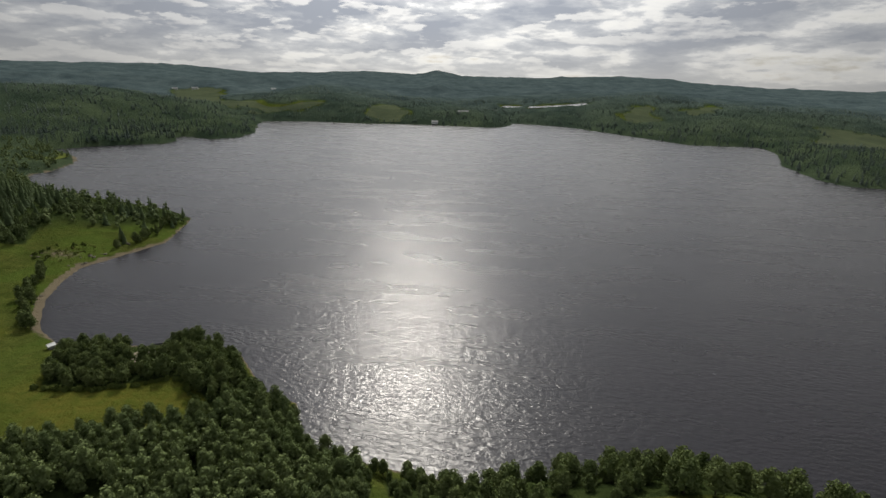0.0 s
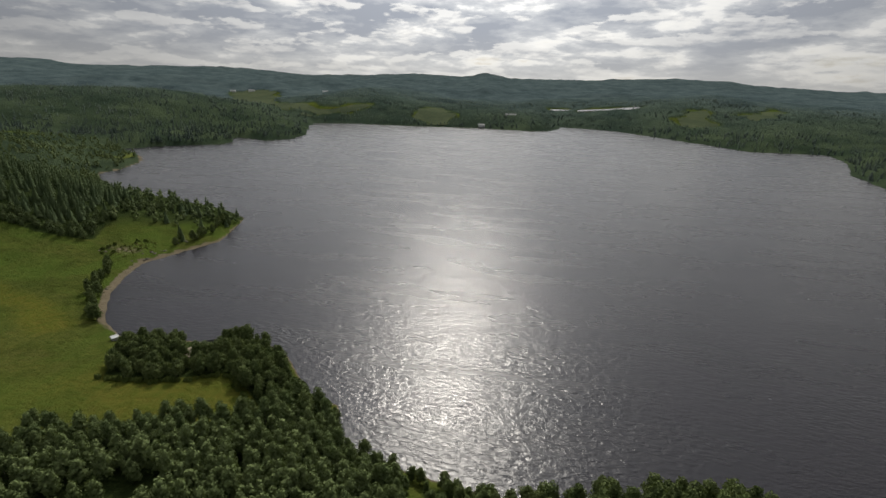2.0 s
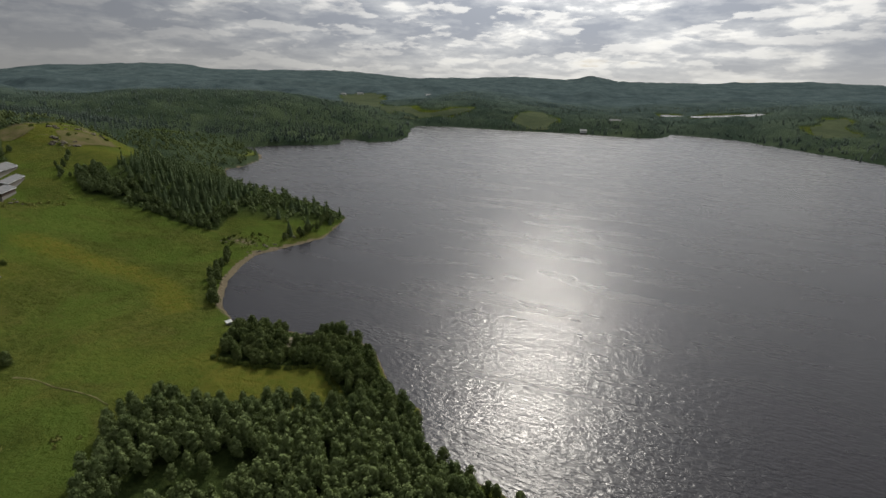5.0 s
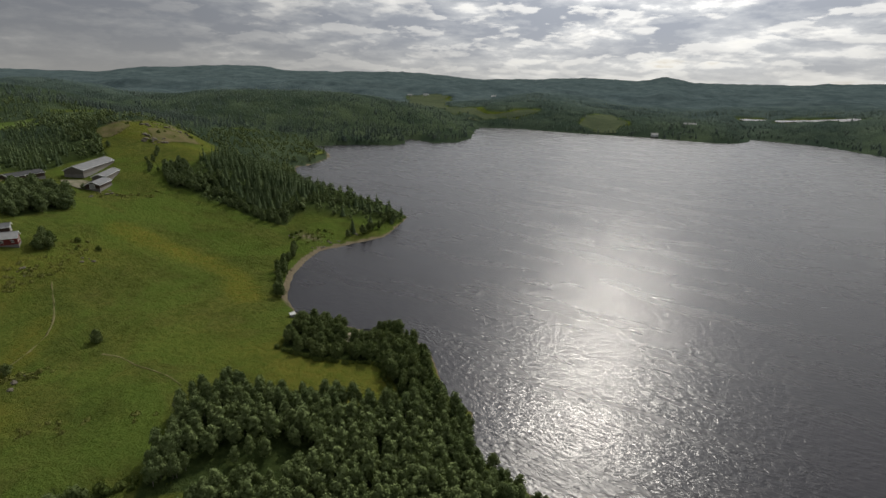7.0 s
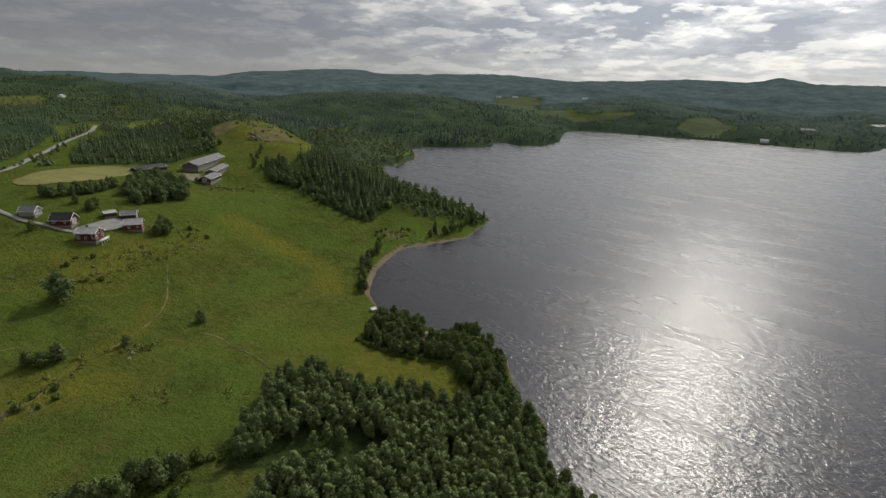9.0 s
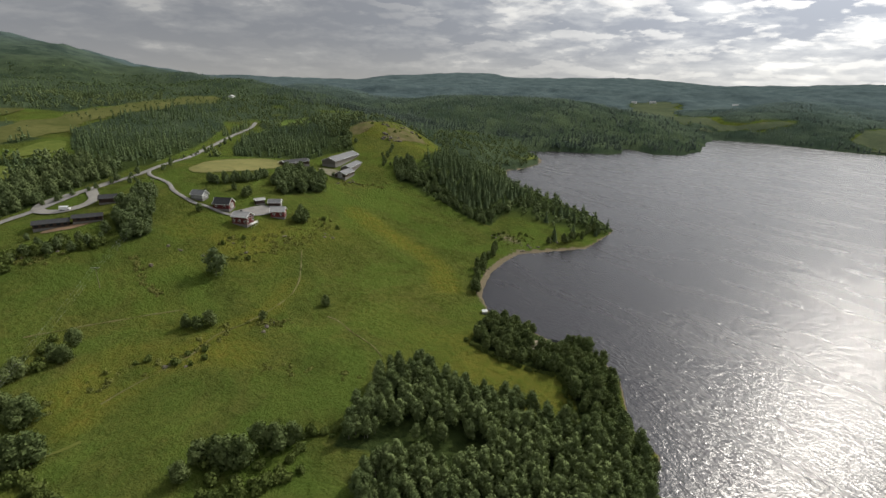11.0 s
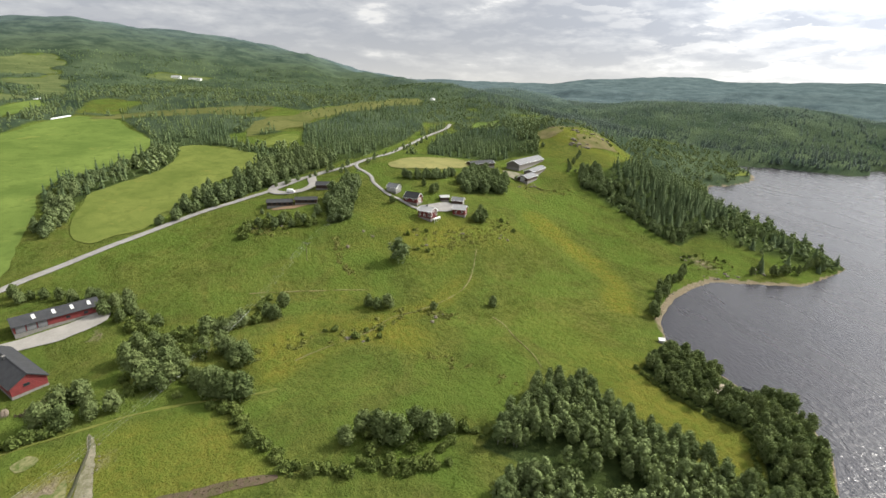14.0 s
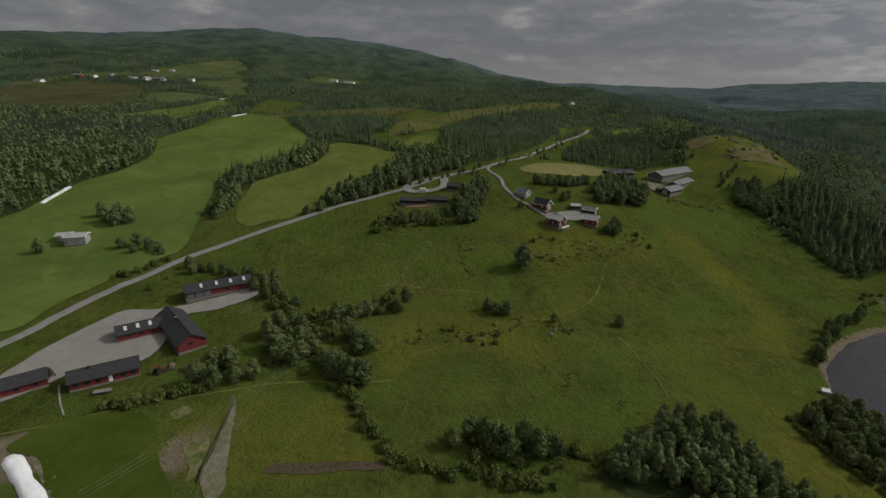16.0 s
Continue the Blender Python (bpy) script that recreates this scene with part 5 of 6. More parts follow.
def building(name, label, category, x, y, axis, L, W, H, rise, wall, roof, trim=WHITE, base=CONCRETE, base_h=0.5, over=0.5, openings=(), skylights=(), chimney=None, flat=False, group=""):
    """A gabled building: ridge along axis; front is its -y side, to the right of the axis reversed."""
    top = tagged(new(name), label, category, group)
    a = math.atan2(axis[1], axis[0])
    c, s = math.cos(a), math.sin(a)
    zs = [ground_z(x + c * p * L / 2 - s * q * W / 2, y + s * p * L / 2 + c * q * W / 2) for p in (-1, 1) for q in (-1, 1)]
    top.matrix_basis = pose(x, y, 0.5 * min(zs) + 0.5 * max(zs) + 0.1, 0, 0, math.degrees(a))
    solid("foundation", box(-L / 2 - 0.06, L / 2 + 0.06, -W / 2 - 0.06, W / 2 + 0.06, -1.6, base_h), base, top)
    section = [(-W / 2, base_h - 0.02), (W / 2, base_h - 0.02), (W / 2, H), (-W / 2, H)] if flat else [(-W / 2, base_h - 0.02), (W / 2, base_h - 0.02), (W / 2, H), (0, H + rise), (-W / 2, H)]
    solid("wall", prism(section, -L / 2, L / 2), wall, top)
    k = rise / (W / 2)
    for q, nm in ((-1, "front"), (1, "back")):
        e = W / 2 + over
        sec = [(0, H + rise + 0.05), (q * e, H - k * over + 0.05), (q * e, H - k * over + 0.23), (0, H + rise + 0.25)]
        slope = solid("roof_slope", prism(sec, -L / 2 - over, L / 2 + over), roof, top)
        for p in (-1, 1):
            bx = p * (L / 2 + over + 0.02)
            solid("barge_board", prism([(y0 * 1.0, z0 - 0.14) for y0, z0 in sec[:2]] + [(y0, z0 + 0.06) for y0, z0 in sec[2:]], bx - 0.04, bx + 0.04), trim, top)
        solid("gutter", prism([(q * (e + 0.02), sec[1][1] - 0.02), (q * (e + 0.16), sec[1][1] - 0.02), (q * (e + 0.16), sec[1][1] + 0.1), (q * (e + 0.02), sec[1][1] + 0.1)], -L / 2 - over, L / 2 + over), trim, top)
        for side, u, v0, v1, w in skylights:
            if side == nm:
                pts = [(q * e * v, H + rise + 0.25 - (rise + k * over + 0.02) * v) for v in (v0, v1)]
                solid("roof_light", prism([(pts[0][0], pts[0][1] - 0.03), (pts[1][0], pts[1][1] - 0.03), (pts[1][0], pts[1][1] + 0.08), (pts[0][0], pts[0][1] + 0.08)], u - w / 2, u + w / 2), SKYLIGHT, slope, "white translucent panel")
    solid("ridge_cap", prism([(-0.22, H + rise + 0.2), (0.22, H + rise + 0.2), (0.12, H + rise + 0.33), (-0.12, H + rise + 0.33)], -L / 2 - over, L / 2 + over), roof, top)
    for side, u, z, w, h, *door in openings:
        opening(top, side, u, z, w, h, L, W, trim, *door)
    if chimney:
        cx, cy = chimney
        stack = solid("chimney", box(cx - 0.4, cx + 0.4, cy - 0.4, cy + 0.4, H, H + rise + 1.0, 0.03), BLACK_ROOF, top)
        solid("chimney_cap", box(cx - 0.5, cx + 0.5, cy - 0.5, cy + 0.5, H + rise + 1.0, H + rise + 1.12), CONCRETE, stack)
    return top


def row(side, us, z, w, h, *door):
    return [(side, u, z, w, h, *door) for u in us]


# the red barns by the road
building("machine_shed", "long red wooden machine shed with black roof and white roof lights", "shed", -224, -76.5, (15, -29), 28, 9, 3.4, 1.9, RED, BLACK_ROOF, trim=BLACK_ROOF, over=0.5,
         openings=row("back", (5.2, 8.6, 12), 0.5, 2.9, 2.5, GREY_ROOF) + row("back", (-3, -9), 1.4, 1.2, 0.9), skylights=[("back", u, 0.18, 0.62, 1.1) for u in (-11, -5.2, 0.8, 7.2)], group="red barns")
building("barn", "red gabled barn with black roof standing by the gravel yard", "barn", -187.5, -79.3, (-0.8, -0.6), 30, 9.8, 3.6, 3.0, RED, BLACK_ROOF, trim=BLACK_ROOF, base_h=0.45,
         openings=[("left", 0.6, 2.6, 1.5, 0.8), ("front", -6, 0.8, 1.2, 2.0, BROWN)] + row("front", (4, 9), 1.6, 1.0, 0.9), chimney=(1, 0.6), group="red barns")
building("barn_wing", "low red barn wing with black roof and white roof lights", "barn", -190.0, -95.6, (0.52, -0.86), 15.6, 8.6, 3.0, 1.8, RED, BLACK_ROOF, trim=BLACK_ROOF, base_h=0.4,
         openings=row("back", (-4, 0, 4), 1.4, 1.0, 0.8), skylights=[("back", u, 0.2, 0.62, 1.1) for u in (-3.6, 0.6, 4.8)], group="red barns")
building("barn_house", "red single-storey house with black roof and small windows", "house", -159.0, -92.4, (9, -17), 19.5, 8.2, 3.1, 2.1, RED, BLACK_ROOF, trim=BLACK_ROOF, base_h=0.4,
         openings=row("back", (-8, -5, 2, 5, 8), 1.3, 1.2, 1.1) + [("back", -1.5, 0.4, 1.1, 2.1, WHITE)], chimney=(4, 0.5), group="red barns")
building("cattle_shed", "long low red shed with black roof beside the yard", "shed", -151, -119.8, (7, -10), 24, 7.5, 2.8, 1.9, RED, BLACK_ROOF, trim=BLACK_ROOF, base_h=0.4,
         openings=row("back", (-9, -4, 1, 6), 1.3, 1.1, 0.9) + [("right", 0, 0.4, 2.2, 2.0, BROWN)], group="red barns")
building("grey_house", "pale grey two-storey house with white roof in the hay field", "house", -276, -166, (-3, 14), 10, 7.5, 4.8, 1.2, PALE, PALE_ROOF, base_h=0.7,
         openings=row("front", (-4, 0, 4), 1.4, 1.2, 1.2) + row("front", (-4, 4), 4.0, 1.2, 1.1) + row("left", (-2, 2), 1.4, 1.1, 1.2) + row("right", (-2, 2), 3.9, 1.1, 1.1))
building("house_annex", "pale grey lean-to beside the grey house", "annex", -280, -174.5, (-3, 14), 6, 6.0, 3.6, 0.8, PALE, PALE_ROOF, base_h=0.5, openings=row("front", (-2, 2), 1.3, 1.0, 1.1))

# the farm on the hill
building("farmhouse", "dark red farmhouse with white front, balcony and pale roof", "house", -276.0, 98.5, (8.5, 6.0), 9.2, 6.8, 4.5, 1.9, DARK_RED, PALE_ROOF, base_h=0.4,
         openings=row("right", (-2.4, 2.4), 1.5, 1.4, 1.3) + row("right", (-2.4, 0.0, 2.4), 3.7, 1.2, 1.1) + row("front", (-3.5, 0, 3.5), 1.5, 1.1, 1.2) + row("front", (-3, 3), 3.7, 1.1, 1.0) + row("back", (-3, 3), 1.5, 1.1, 1.2), chimney=(-1, 0.5), group="farm buildings")
building("farm_barn", "dark red barn with steep black roof", "barn", -296, 95.5, (8, 7), 9.6, 6.8, 3.2, 2.8, DARK_RED, BLACK_ROOF, base_h=0.3,
         openings=[("right", 0, 0.6, 3.0, 2.6, PALE)] + row("front", (-3, 2), 1.5, 1.0, 0.9), group="farm buildings")
building("storehouse", "small red wooden storehouse with pale roof", "house", -278.5, 120.5, (5, 7), 7.8, 6.0, 3.6, 2.1, RED, PALE_ROOF, base_h=0.3,
         openings=row("right", (-1.5, 1.5), 1.4, 1.0, 1.0) + row("front", (-2, 2), 1.4, 1.0, 1.0), group="farm buildings")
building("small_shed", "small brown shed with pale roof in the farmyard", "shed", -296, 116.5, (1, 8), 5.5, 4.2, 2.3, 0.8, BROWN, PALE_ROOF, base_h=0.2, over=0.3, openings=[("right", 0, 0.2, 0.9, 1.8, WHITE)], group="farm buildings")
building("garage", "small brown garage with weathered pale roof", "shed", -291.5, 124.5, (5, 7), 7, 5.5, 2.6, 1.4, BROWN, GREY_ROOF, base_h=0.3, openings=[("right", 0, 0.3, 2.4, 2.1, PALE)], group="farm buildings")
building("cottage", "small grey wooden cottage above the farm drive", "house", -313, 87.5, (8, 6), 7.5, 5.5, 2.8, 2.0, PALE, GREY_ROOF, base_h=0.4, openings=row("right", (-1.2, 1.2), 1.2, 0.9, 1.0), group="farm buildings")

# balcony along the farmhouse front
balcony = tagged(new("balcony"), "white wooden balcony on the farmhouse front", "balcony")
balcony.matrix_basis = pose(-271.8, 101.8, ground_z(-271, 102.3) + 1.2, 0, 0, math.degrees(math.atan2(6.0, 8.5)))
solid("deck", box(0.2, 1.7, -3.0, 3.0, 0.5, 0.64), WHITE, balcony)
for q in (-2.9, -1.0, 1.0, 2.9):
    solid("post", box(1.55, 1.67, q - 0.06, q + 0.06, -2.2, 1.5), WHITE, balcony)
for zz in (0.8, 1.1, 1.4):
    solid("rail", box(1.54, 1.7, -3.0, 3.0, zz, zz + 0.16), WHITE, balcony)

# the cattle barns
building("cattle_barn", "long grey cattle barn with pale grey roof", "barn", -384, 226, (-31, 48), 46, 12, 3.6, 2.6, GREY_BOARDS, GREY_ROOF, base_h=0.8, openings=row("back", (-16, -11, -6, 0, 6, 11, 16), 1.8, 2.0, 0.9), group="cattle barns")
building("cattle_barn_wing", "grey barn wing with grey metal roof", "barn", -361, 222, (-24, 30), 28, 8, 3.4, 1.4, GREY_BOARDS, GREY_ROOF, base_h=0.8, openings=row("back", (-8, -2, 4), 1.5, 2.2, 1.8, BROWN), group="cattle barns")
building("feed_barn", "brown wooden feed barn with grey roof", "barn", -345, 206, (-18, 26), 18, 8.5, 3.2, 2.0, BROWN, GREY_ROOF, base_h=0.8, openings=[("left", 0, 0.8, 3.0, 2.8, PALE)] + row("back", (-3, 3), 1.6, 1.2, 1.0), group="cattle barns")
building("low_barn", "long low dark barn behind the trees", "barn", -379, 180, (-4, 30), 22, 9, 3.0, 1.6, BROWN, BLACK_ROOF, base_h=0.5, openings=row("back", (-8, 0, 8), 1.2, 1.2, 0.8), group="cattle barns")
sheet("cattle_yard", [(-367, 196), (-356, 193), (-346, 194), (-340, 198), (-346, 206), (-354, 210), (-362, 206)], EARTH, "pale gravel yard by the cattle barns", "yard", 3, 0.3, 0.8)

# the lodge
building("lodge", "long dark brown wooden lodge with black roof", "house", -318, 16, (0.16, 1), 15, 7, 2.5, 1.1, BROWN, BLACK_ROOF, trim=BROWN, base_h=0.4, openings=row("front", (-6, -3, 0, 3, 6), 1.1, 1.5, 1.2), group="lodge buildings")
building("lodge_wing", "dark brown lodge wing with black roof", "house", -315, 31.5, (0.2, 1), 13, 6, 2.4, 1.0, BROWN, BLACK_ROOF, trim=BROWN, base_h=0.4, openings=row("front", (-4, 0, 4), 1.1, 1.4, 1.1), group="lodge buildings")
building("lodge_garage", "dark brown garage with black roof by the turning loop", "garage", -335, 45, (0.3, 1), 9, 6.5, 2.6, 1.5, BROWN, BLACK_ROOF, trim=BROWN, base_h=0.3, group="lodge buildings")
tarp = tagged(part("tarpaulin", mesh_of("tarpaulin", [(-320.8, 12, 0), (-318.4, 12.3, 0.7), (-317.8, 20, 0.7), (-320.0, 20.4, 0)], [(0, 1, 2, 3)], BLUE_SHEET)), "blue tarpaulin laid over the lodge roof", "tarpaulin")
tarp.location.z = ground_z(-318, 16) + 3.2
solidify = tarp.modifiers.new("thickness", "SOLIDIFY")
solidify.thickness = 0.08


def van(x, y, turn):
    top = tagged(new("van"), "white van parked on the lodge drive", "van")
    top.matrix_basis = pose(x, y, ground_z(x, y) + 0.45, 0, 0, turn)
    body = solid("body", prism([(-0.95, 0.3), (0.95, 0.3), (0.95, 1.5), (0.8, 2.2), (-0.8, 2.2), (-0.95, 1.5)], -2.5, 1.6), WHITE, top)
    solid("bonnet", prism([(-0.9, 0.3), (0.9, 0.3), (0.9, 1.1), (-0.9, 1.1)], 1.6, 2.5), WHITE, body)
    solid("windscreen", box(1.58, 1.66, -0.75, 0.75, 1.25, 2.0), GLASS, body)
    for px in (-1.6, 1.6):
        for py in (-0.9, 0.9):
            bm = bmesh.new()
            bmesh.ops.create_cone(bm, cap_ends=True, segments=14, radius1=0.34, radius2=0.34, depth=0.24)
            bmesh.ops.rotate(bm, verts=bm.verts, matrix=Matrix.Rotation(math.pi / 2, 3, "X"))
            bmesh.ops.translate(bm, verts=bm.verts, vec=(px, py, 0.3))
            solid("wheel", bm, RUBBER, top)


sheet("terrace", [(-312, 11), (-309, 19), (-309, 27), (-311, 33), (-313, 27), (-314, 14)], TERRACE, "reddish bare soil terrace in front of the lodge", "terrace", 2, 0.15, 0.8)
van(-337, 24, 70)


def tractor(x, y, turn, paint, label):
    top = tagged(new("tractor"), label, "tractor")
    top.matrix_basis = pose(x, y, ground_z(x, y) + 0.2, 0, 0, turn)
    body = solid("bonnet", prism([(-0.4, 0.7), (0.4, 0.7), (0.4, 1.35), (0.3, 1.5), (-0.3, 1.5), (-0.4, 1.35)], 0.1, 1.9), paint, top)
    solid("exhaust", box(1.0, 1.1, 0.2, 0.3, 1.45, 2.3), STEEL, body)
    cab = solid("cab", prism([(-0.7, 0.8), (0.7, 0.8), (0.62, 2.3), (-0.62, 2.3)], -1.25, 0.12), GLASS, top)
    solid("roof", box(-1.35, 0.2, -0.72, 0.72, 2.31, 2.45, 0.04), paint, cab)
    for px, r, w in ((-0.9, 0.8, 0.45), (1.5, 0.5, 0.3)):
        for side in (-0.95, 0.95):
            bm = bmesh.new()
            bmesh.ops.create_cone(bm, cap_ends=True, segments=18, radius1=r, radius2=r, depth=w)
            bmesh.ops.rotate(bm, verts=bm.verts, matrix=Matrix.Rotation(math.pi / 2, 3, "X"))
            bmesh.ops.translate(bm, verts=bm.verts, vec=(px, side, r - 0.15))
            solid("wheel", bm, RUBBER, top)


tractor(-160.5, -111, 50, BROWN, "dark farm tractor parked beside the red shed")
tractor(-161, -76, 150, DARK_RED, "old dark red tractor on the grass by the barn")

# houses far off
for k, (x, y, ax, L, W, H, wall, roof, label) in enumerate([
        (-1019, -642, (1, 2), 20, 9, 3, WHITE, GREY_ROOF, "long low white hill farm building"), (-1109, -624, (1, 2), 16, 10, 5, RED, GREY_ROOF, "red hill farmhouse below the mountain"),
        (-1119, -604, (1, 2), 24, 10, 5, WHITE, GREY_ROOF, "white hill farmhouse below the mountain"), (-1169, -592, (1, 1.5), 16, 9, 5, PALE, GREY_ROOF, "grey hill farm barn with grey roof"),
        (-1157, -546, (1, 2), 26, 10, 4, PALE, PALE_ROOF, "long grey hill farm building"), (-1160, -517, (2, -1), 14, 10, 6, WHITE, PALE_ROOF, "white hill farmhouse with pale roof"),
        (-1175, -500, (1, 2), 30, 12, 5, DARK_RED, GREY_ROOF, "red hill farm barn below the mountain"), (-1160, -485, (1, 2), 12, 9, 5, PALE, GREY_ROOF, "grey hill farmhouse below the mountain"), (-1202, -443, (1, 2), 14, 9, 5, WHITE, GREY_ROOF, "white hill house beside the field"),
        (-1344, -579, (1, 2), 18, 8, 3, PALE, PALE_ROOF, "grey farm shed on the hill field"), (-1366, -548, (1, 2), 12, 8, 3, PALE, PALE_ROOF, "pale farm shed on the hill field"),
        (-1457, -164, (0.3, 1), 22, 9, 5, WHITE, PALE_ROOF, "white house in the hillside clearing"), (-1470, -123, (0.3, 1), 30, 9, 4, WHITE, PALE_ROOF, "long white building in the hillside clearing"),
        (-1009, 1908, (1, 0.3), 18, 10, 6, WHITE, PALE_ROOF, "white house in the far valley"), (-944, 1929, (1, 0.3), 22, 10, 6, WHITE, PALE_ROOF, "pale house in the far valley"),
        (-28, 1176, (1, 0.1), 14, 9, 5, WHITE, PALE_ROOF, "white house on the far lake shore"),
        (40, 1290, (1, 0.1), 26, 10, 4, PALE, PALE_ROOF, "pale barn beyond the lake"), (-640, 1900, (1, 0.3), 18, 11, 6, WHITE, PALE_ROOF, "white house on a far hillside"), (-930, 330, (1, -1), 10, 7, 3.5, WHITE, PALE_ROOF, "white house beside the far road")]):
    building("farm_building" if "barn" in label or "shed" in label else "far_house", label, "house", x, y, ax, L, W, H, W * 0.3, wall, roof, over=0.4, openings=row("front", (-L / 4, L / 4), 1.6, 1.6, 1.4) + row("back", (-L / 4, L / 4), 1.6, 1.6, 1.4))

# boathouse, jetty and the black hut on the shore
building("boathouse", "small boathouse with white roof on the bay shore", "boathouse", -146, 161.5, (0.6, 1), 2.0, 1.6, 1.4, 0.45, PALE, WHITE, base_h=0.2, over=0.3, openings=[("right", 0, 0.2, 1.2, 1.3, BROWN)])
sheet("landing", [(-114, 155), (-110, 163), (-104, 166), (-99, 166), (-103, 160), (-107, 152)], SAND, "pale sand landing between the shore trees", "beach", 1.2, 0.12, 1.0)
building("black_hut", "small black hut beside the shore gap", "hut", -106.5, 163.5, (1, 0.4), 2.4, 2.0, 1.7, 0.6, BROWN, BLACK_ROOF, trim=BROWN, base_h=0.2, over=0.25)
jetty = tagged(new("jetty"), "short pale wooden jetty at the shore gap", "jetty")
jetty.matrix_basis = pose(-105.5, 163.5, 0.7, 0, 0, 62)
for k in range(12):
    solid("plank", box(-3.6 + k * 0.62, -3.06 + k * 0.62, -1.0, 1.0, 0, 0.07), TIMBER, jetty)
for px in (-3, 0.5, 3.4):
    for py in (-0.85, 0.85):
        solid("post", box(px - 0.09, px + 0.09, py - 0.09, py + 0.09, -1.6, -0.004), TIMBER, jetty)


# ---- bales ----
def round_bale(name, label, m, r=0.65, w=1.2):
    top = bmesh.new()
    bmesh.ops.create_cone(top, cap_ends=True, segments=18, radius1=r, radius2=r, depth=w)
    bmesh.ops.bevel(top, geom=[e for e in top.edges if len(e.link_faces) == 2 and max(len(f.verts) for f in e.link_faces) > 4], offset=0.12, segments=2, affect="EDGES", profile=0.5)
    bmesh.ops.rotate(top, verts=top.verts, matrix=Matrix.Rotation(math.pi / 2, 3, "Y"))
    for v in top.verts:
        v.co *= 1 + 0.025 * math.sin(9 * v.co.y + 5 * v.co.z)
    return tagged(solid(name, top, m, None), label, "bale", "wrapped bales")


bale = round_bale("round_bale", "white plastic-wrapped round hay bale in a row", FILM)
bale_rng = np.random.default_rng(91)
first = True
for (ax, ay), (bx, by), n, rows_n in (((-334, -219), (-365, -220), 24, 2), ((-644, -192), (-666, -182), 18, 2), ((-838, -276), (-880, -268), 30, 2)):
    way = Vector((bx - ax, by - ay, 0)).normalized()
    side = Vector((-way.y, way.x, 0))
    for k in range(n):
        for j in range(rows_n):
            p = Vector((ax, ay, 0)) + way * (Vector((bx - ax, by - ay, 0)).length * k / (n - 1)) + side * ((j - 0.5) * 1.4 + bale_rng.normal() * 0.14)
            m = Matrix.LocRotScale((p.x, p.y, ground_z(p.x, p.y) + 0.85), Euler((bale_rng.uniform(0, 6), 0, math.atan2(way.y, way.x) + bale_rng.normal() * 0.13)), Vector((1, 1, 1)))
            if first:
                bale.matrix_basis, first = m, False
            else:
                copy_thing(bale, m)


def covered_clamp(points, label):
    """A long heap of silage under taut white film, with folds and an uneven foot."""
    c = curve_through(points, 0.8)
    way = np.gradient(c, axis=0)
    way /= np.linalg.norm(way, axis=1, keepdims=True)
    side = np.stack([-way[:, 1], way[:, 0]], 1)
    n, k = len(c), 13
    u = np.linspace(-1, 1, k)
    verts = []
    for i in range(n):
        end = min(i, n - 1 - i) * 0.8
        wide = (2.1 + 0.5 * float(waves(c[i, 0], c[i, 1], 5, 141, 2))) * min(1.0, 0.55 + end / 4)
        tall = 1.1 * min(1.0, 0.15 + end / 3) + 0.2 * float(waves(c[i, 0], c[i, 1], 3, 143, 2))
        for q in u:
            p = c[i] + side[i] * q * wide
            fold = 0.03 * math.sin(5 * q + 0.9 * i) + 0.12 * float(waves(p[0], p[1], 3.0, 145, 2))
            verts.append((p[0], p[1], ground_z(p[0], p[1]) + 0.12 + max(tall * (1 - abs(q) ** 3) + fold * (1 - q * q), 0.02)))
    faces = [(i * k + j, (i + 1) * k + j, (i + 1) * k + j + 1, i * k + j + 1) for i in range(n - 1) for j in range(k - 1)]
    me = mesh_of("silage_clamp", verts, faces, FILM)
    if me.polygons[0].normal.z < 0:
        me.flip_normals()
    me.shade_smooth()
    tagged(new("silage_clamp", me), label, "silage clamp")


covered_clamp([(-122, -97.5), (-118, -93), (-113, -88), (-108.5, -83), (-103, -77)], "long silage heap under crumpled white plastic film")
hay = round_bale("round_bale", "weathered tan hay bale lying in the pasture", TIMBER, 0.8, 1.3)
hay.matrix_basis = pose(-254, 46, ground_z(-254, 46) + 0.7, 0, 0, 30)


# ---- rocks, fence, power line, timber ----
def rock(seed, size):
    rng = np.random.default_rng(seed)
    v, f = ball(np.zeros(3), np.array((1.0, 0.8, 0.55)) * size, 2, rng)
    me = mesh_of("rock", v, f, ROCK)
    return me


stones = [rock(700 + k, 1.0) for k in range(4)]
rng = np.random.default_rng(77)
outcrops = [(-246, 72), (-250, 90), (-252, 110), (-290, 12), (-292, -1), (-183, 72), (-176, 37), (-254, 138), (-262, 60), (-330, 205), (-334, 196), (-455, 345), (-440, 352), (-462, 330), (-426, 304), (-420, 302), (-428, 308), (-416, 306), (-180, 205), (-196, 246), (-198, 262), (-192, 282), (-222, 248)]
for k, (x, y) in enumerate(outcrops):
    for j in range(4):
        px, py = x + rng.normal() * 3.5, y + rng.normal() * 3.5
        if shore(np.array([px]), np.array([py]))[0] < 0.8:
            continue
        size = rng.uniform(0.4, 1.3) * (2.2 if -470 < x < -410 else 1)
        ob = tagged(part("rock", stones[(k + j) % 4]), "grey lichen-covered rock in rough grass", "rock", "outcrop rocks")
        ob.matrix_basis = Matrix.LocRotScale((px, py, ground_z(px, py)), Euler((0, 0, rng.uniform(0, 6))), Vector((size, size, size)))


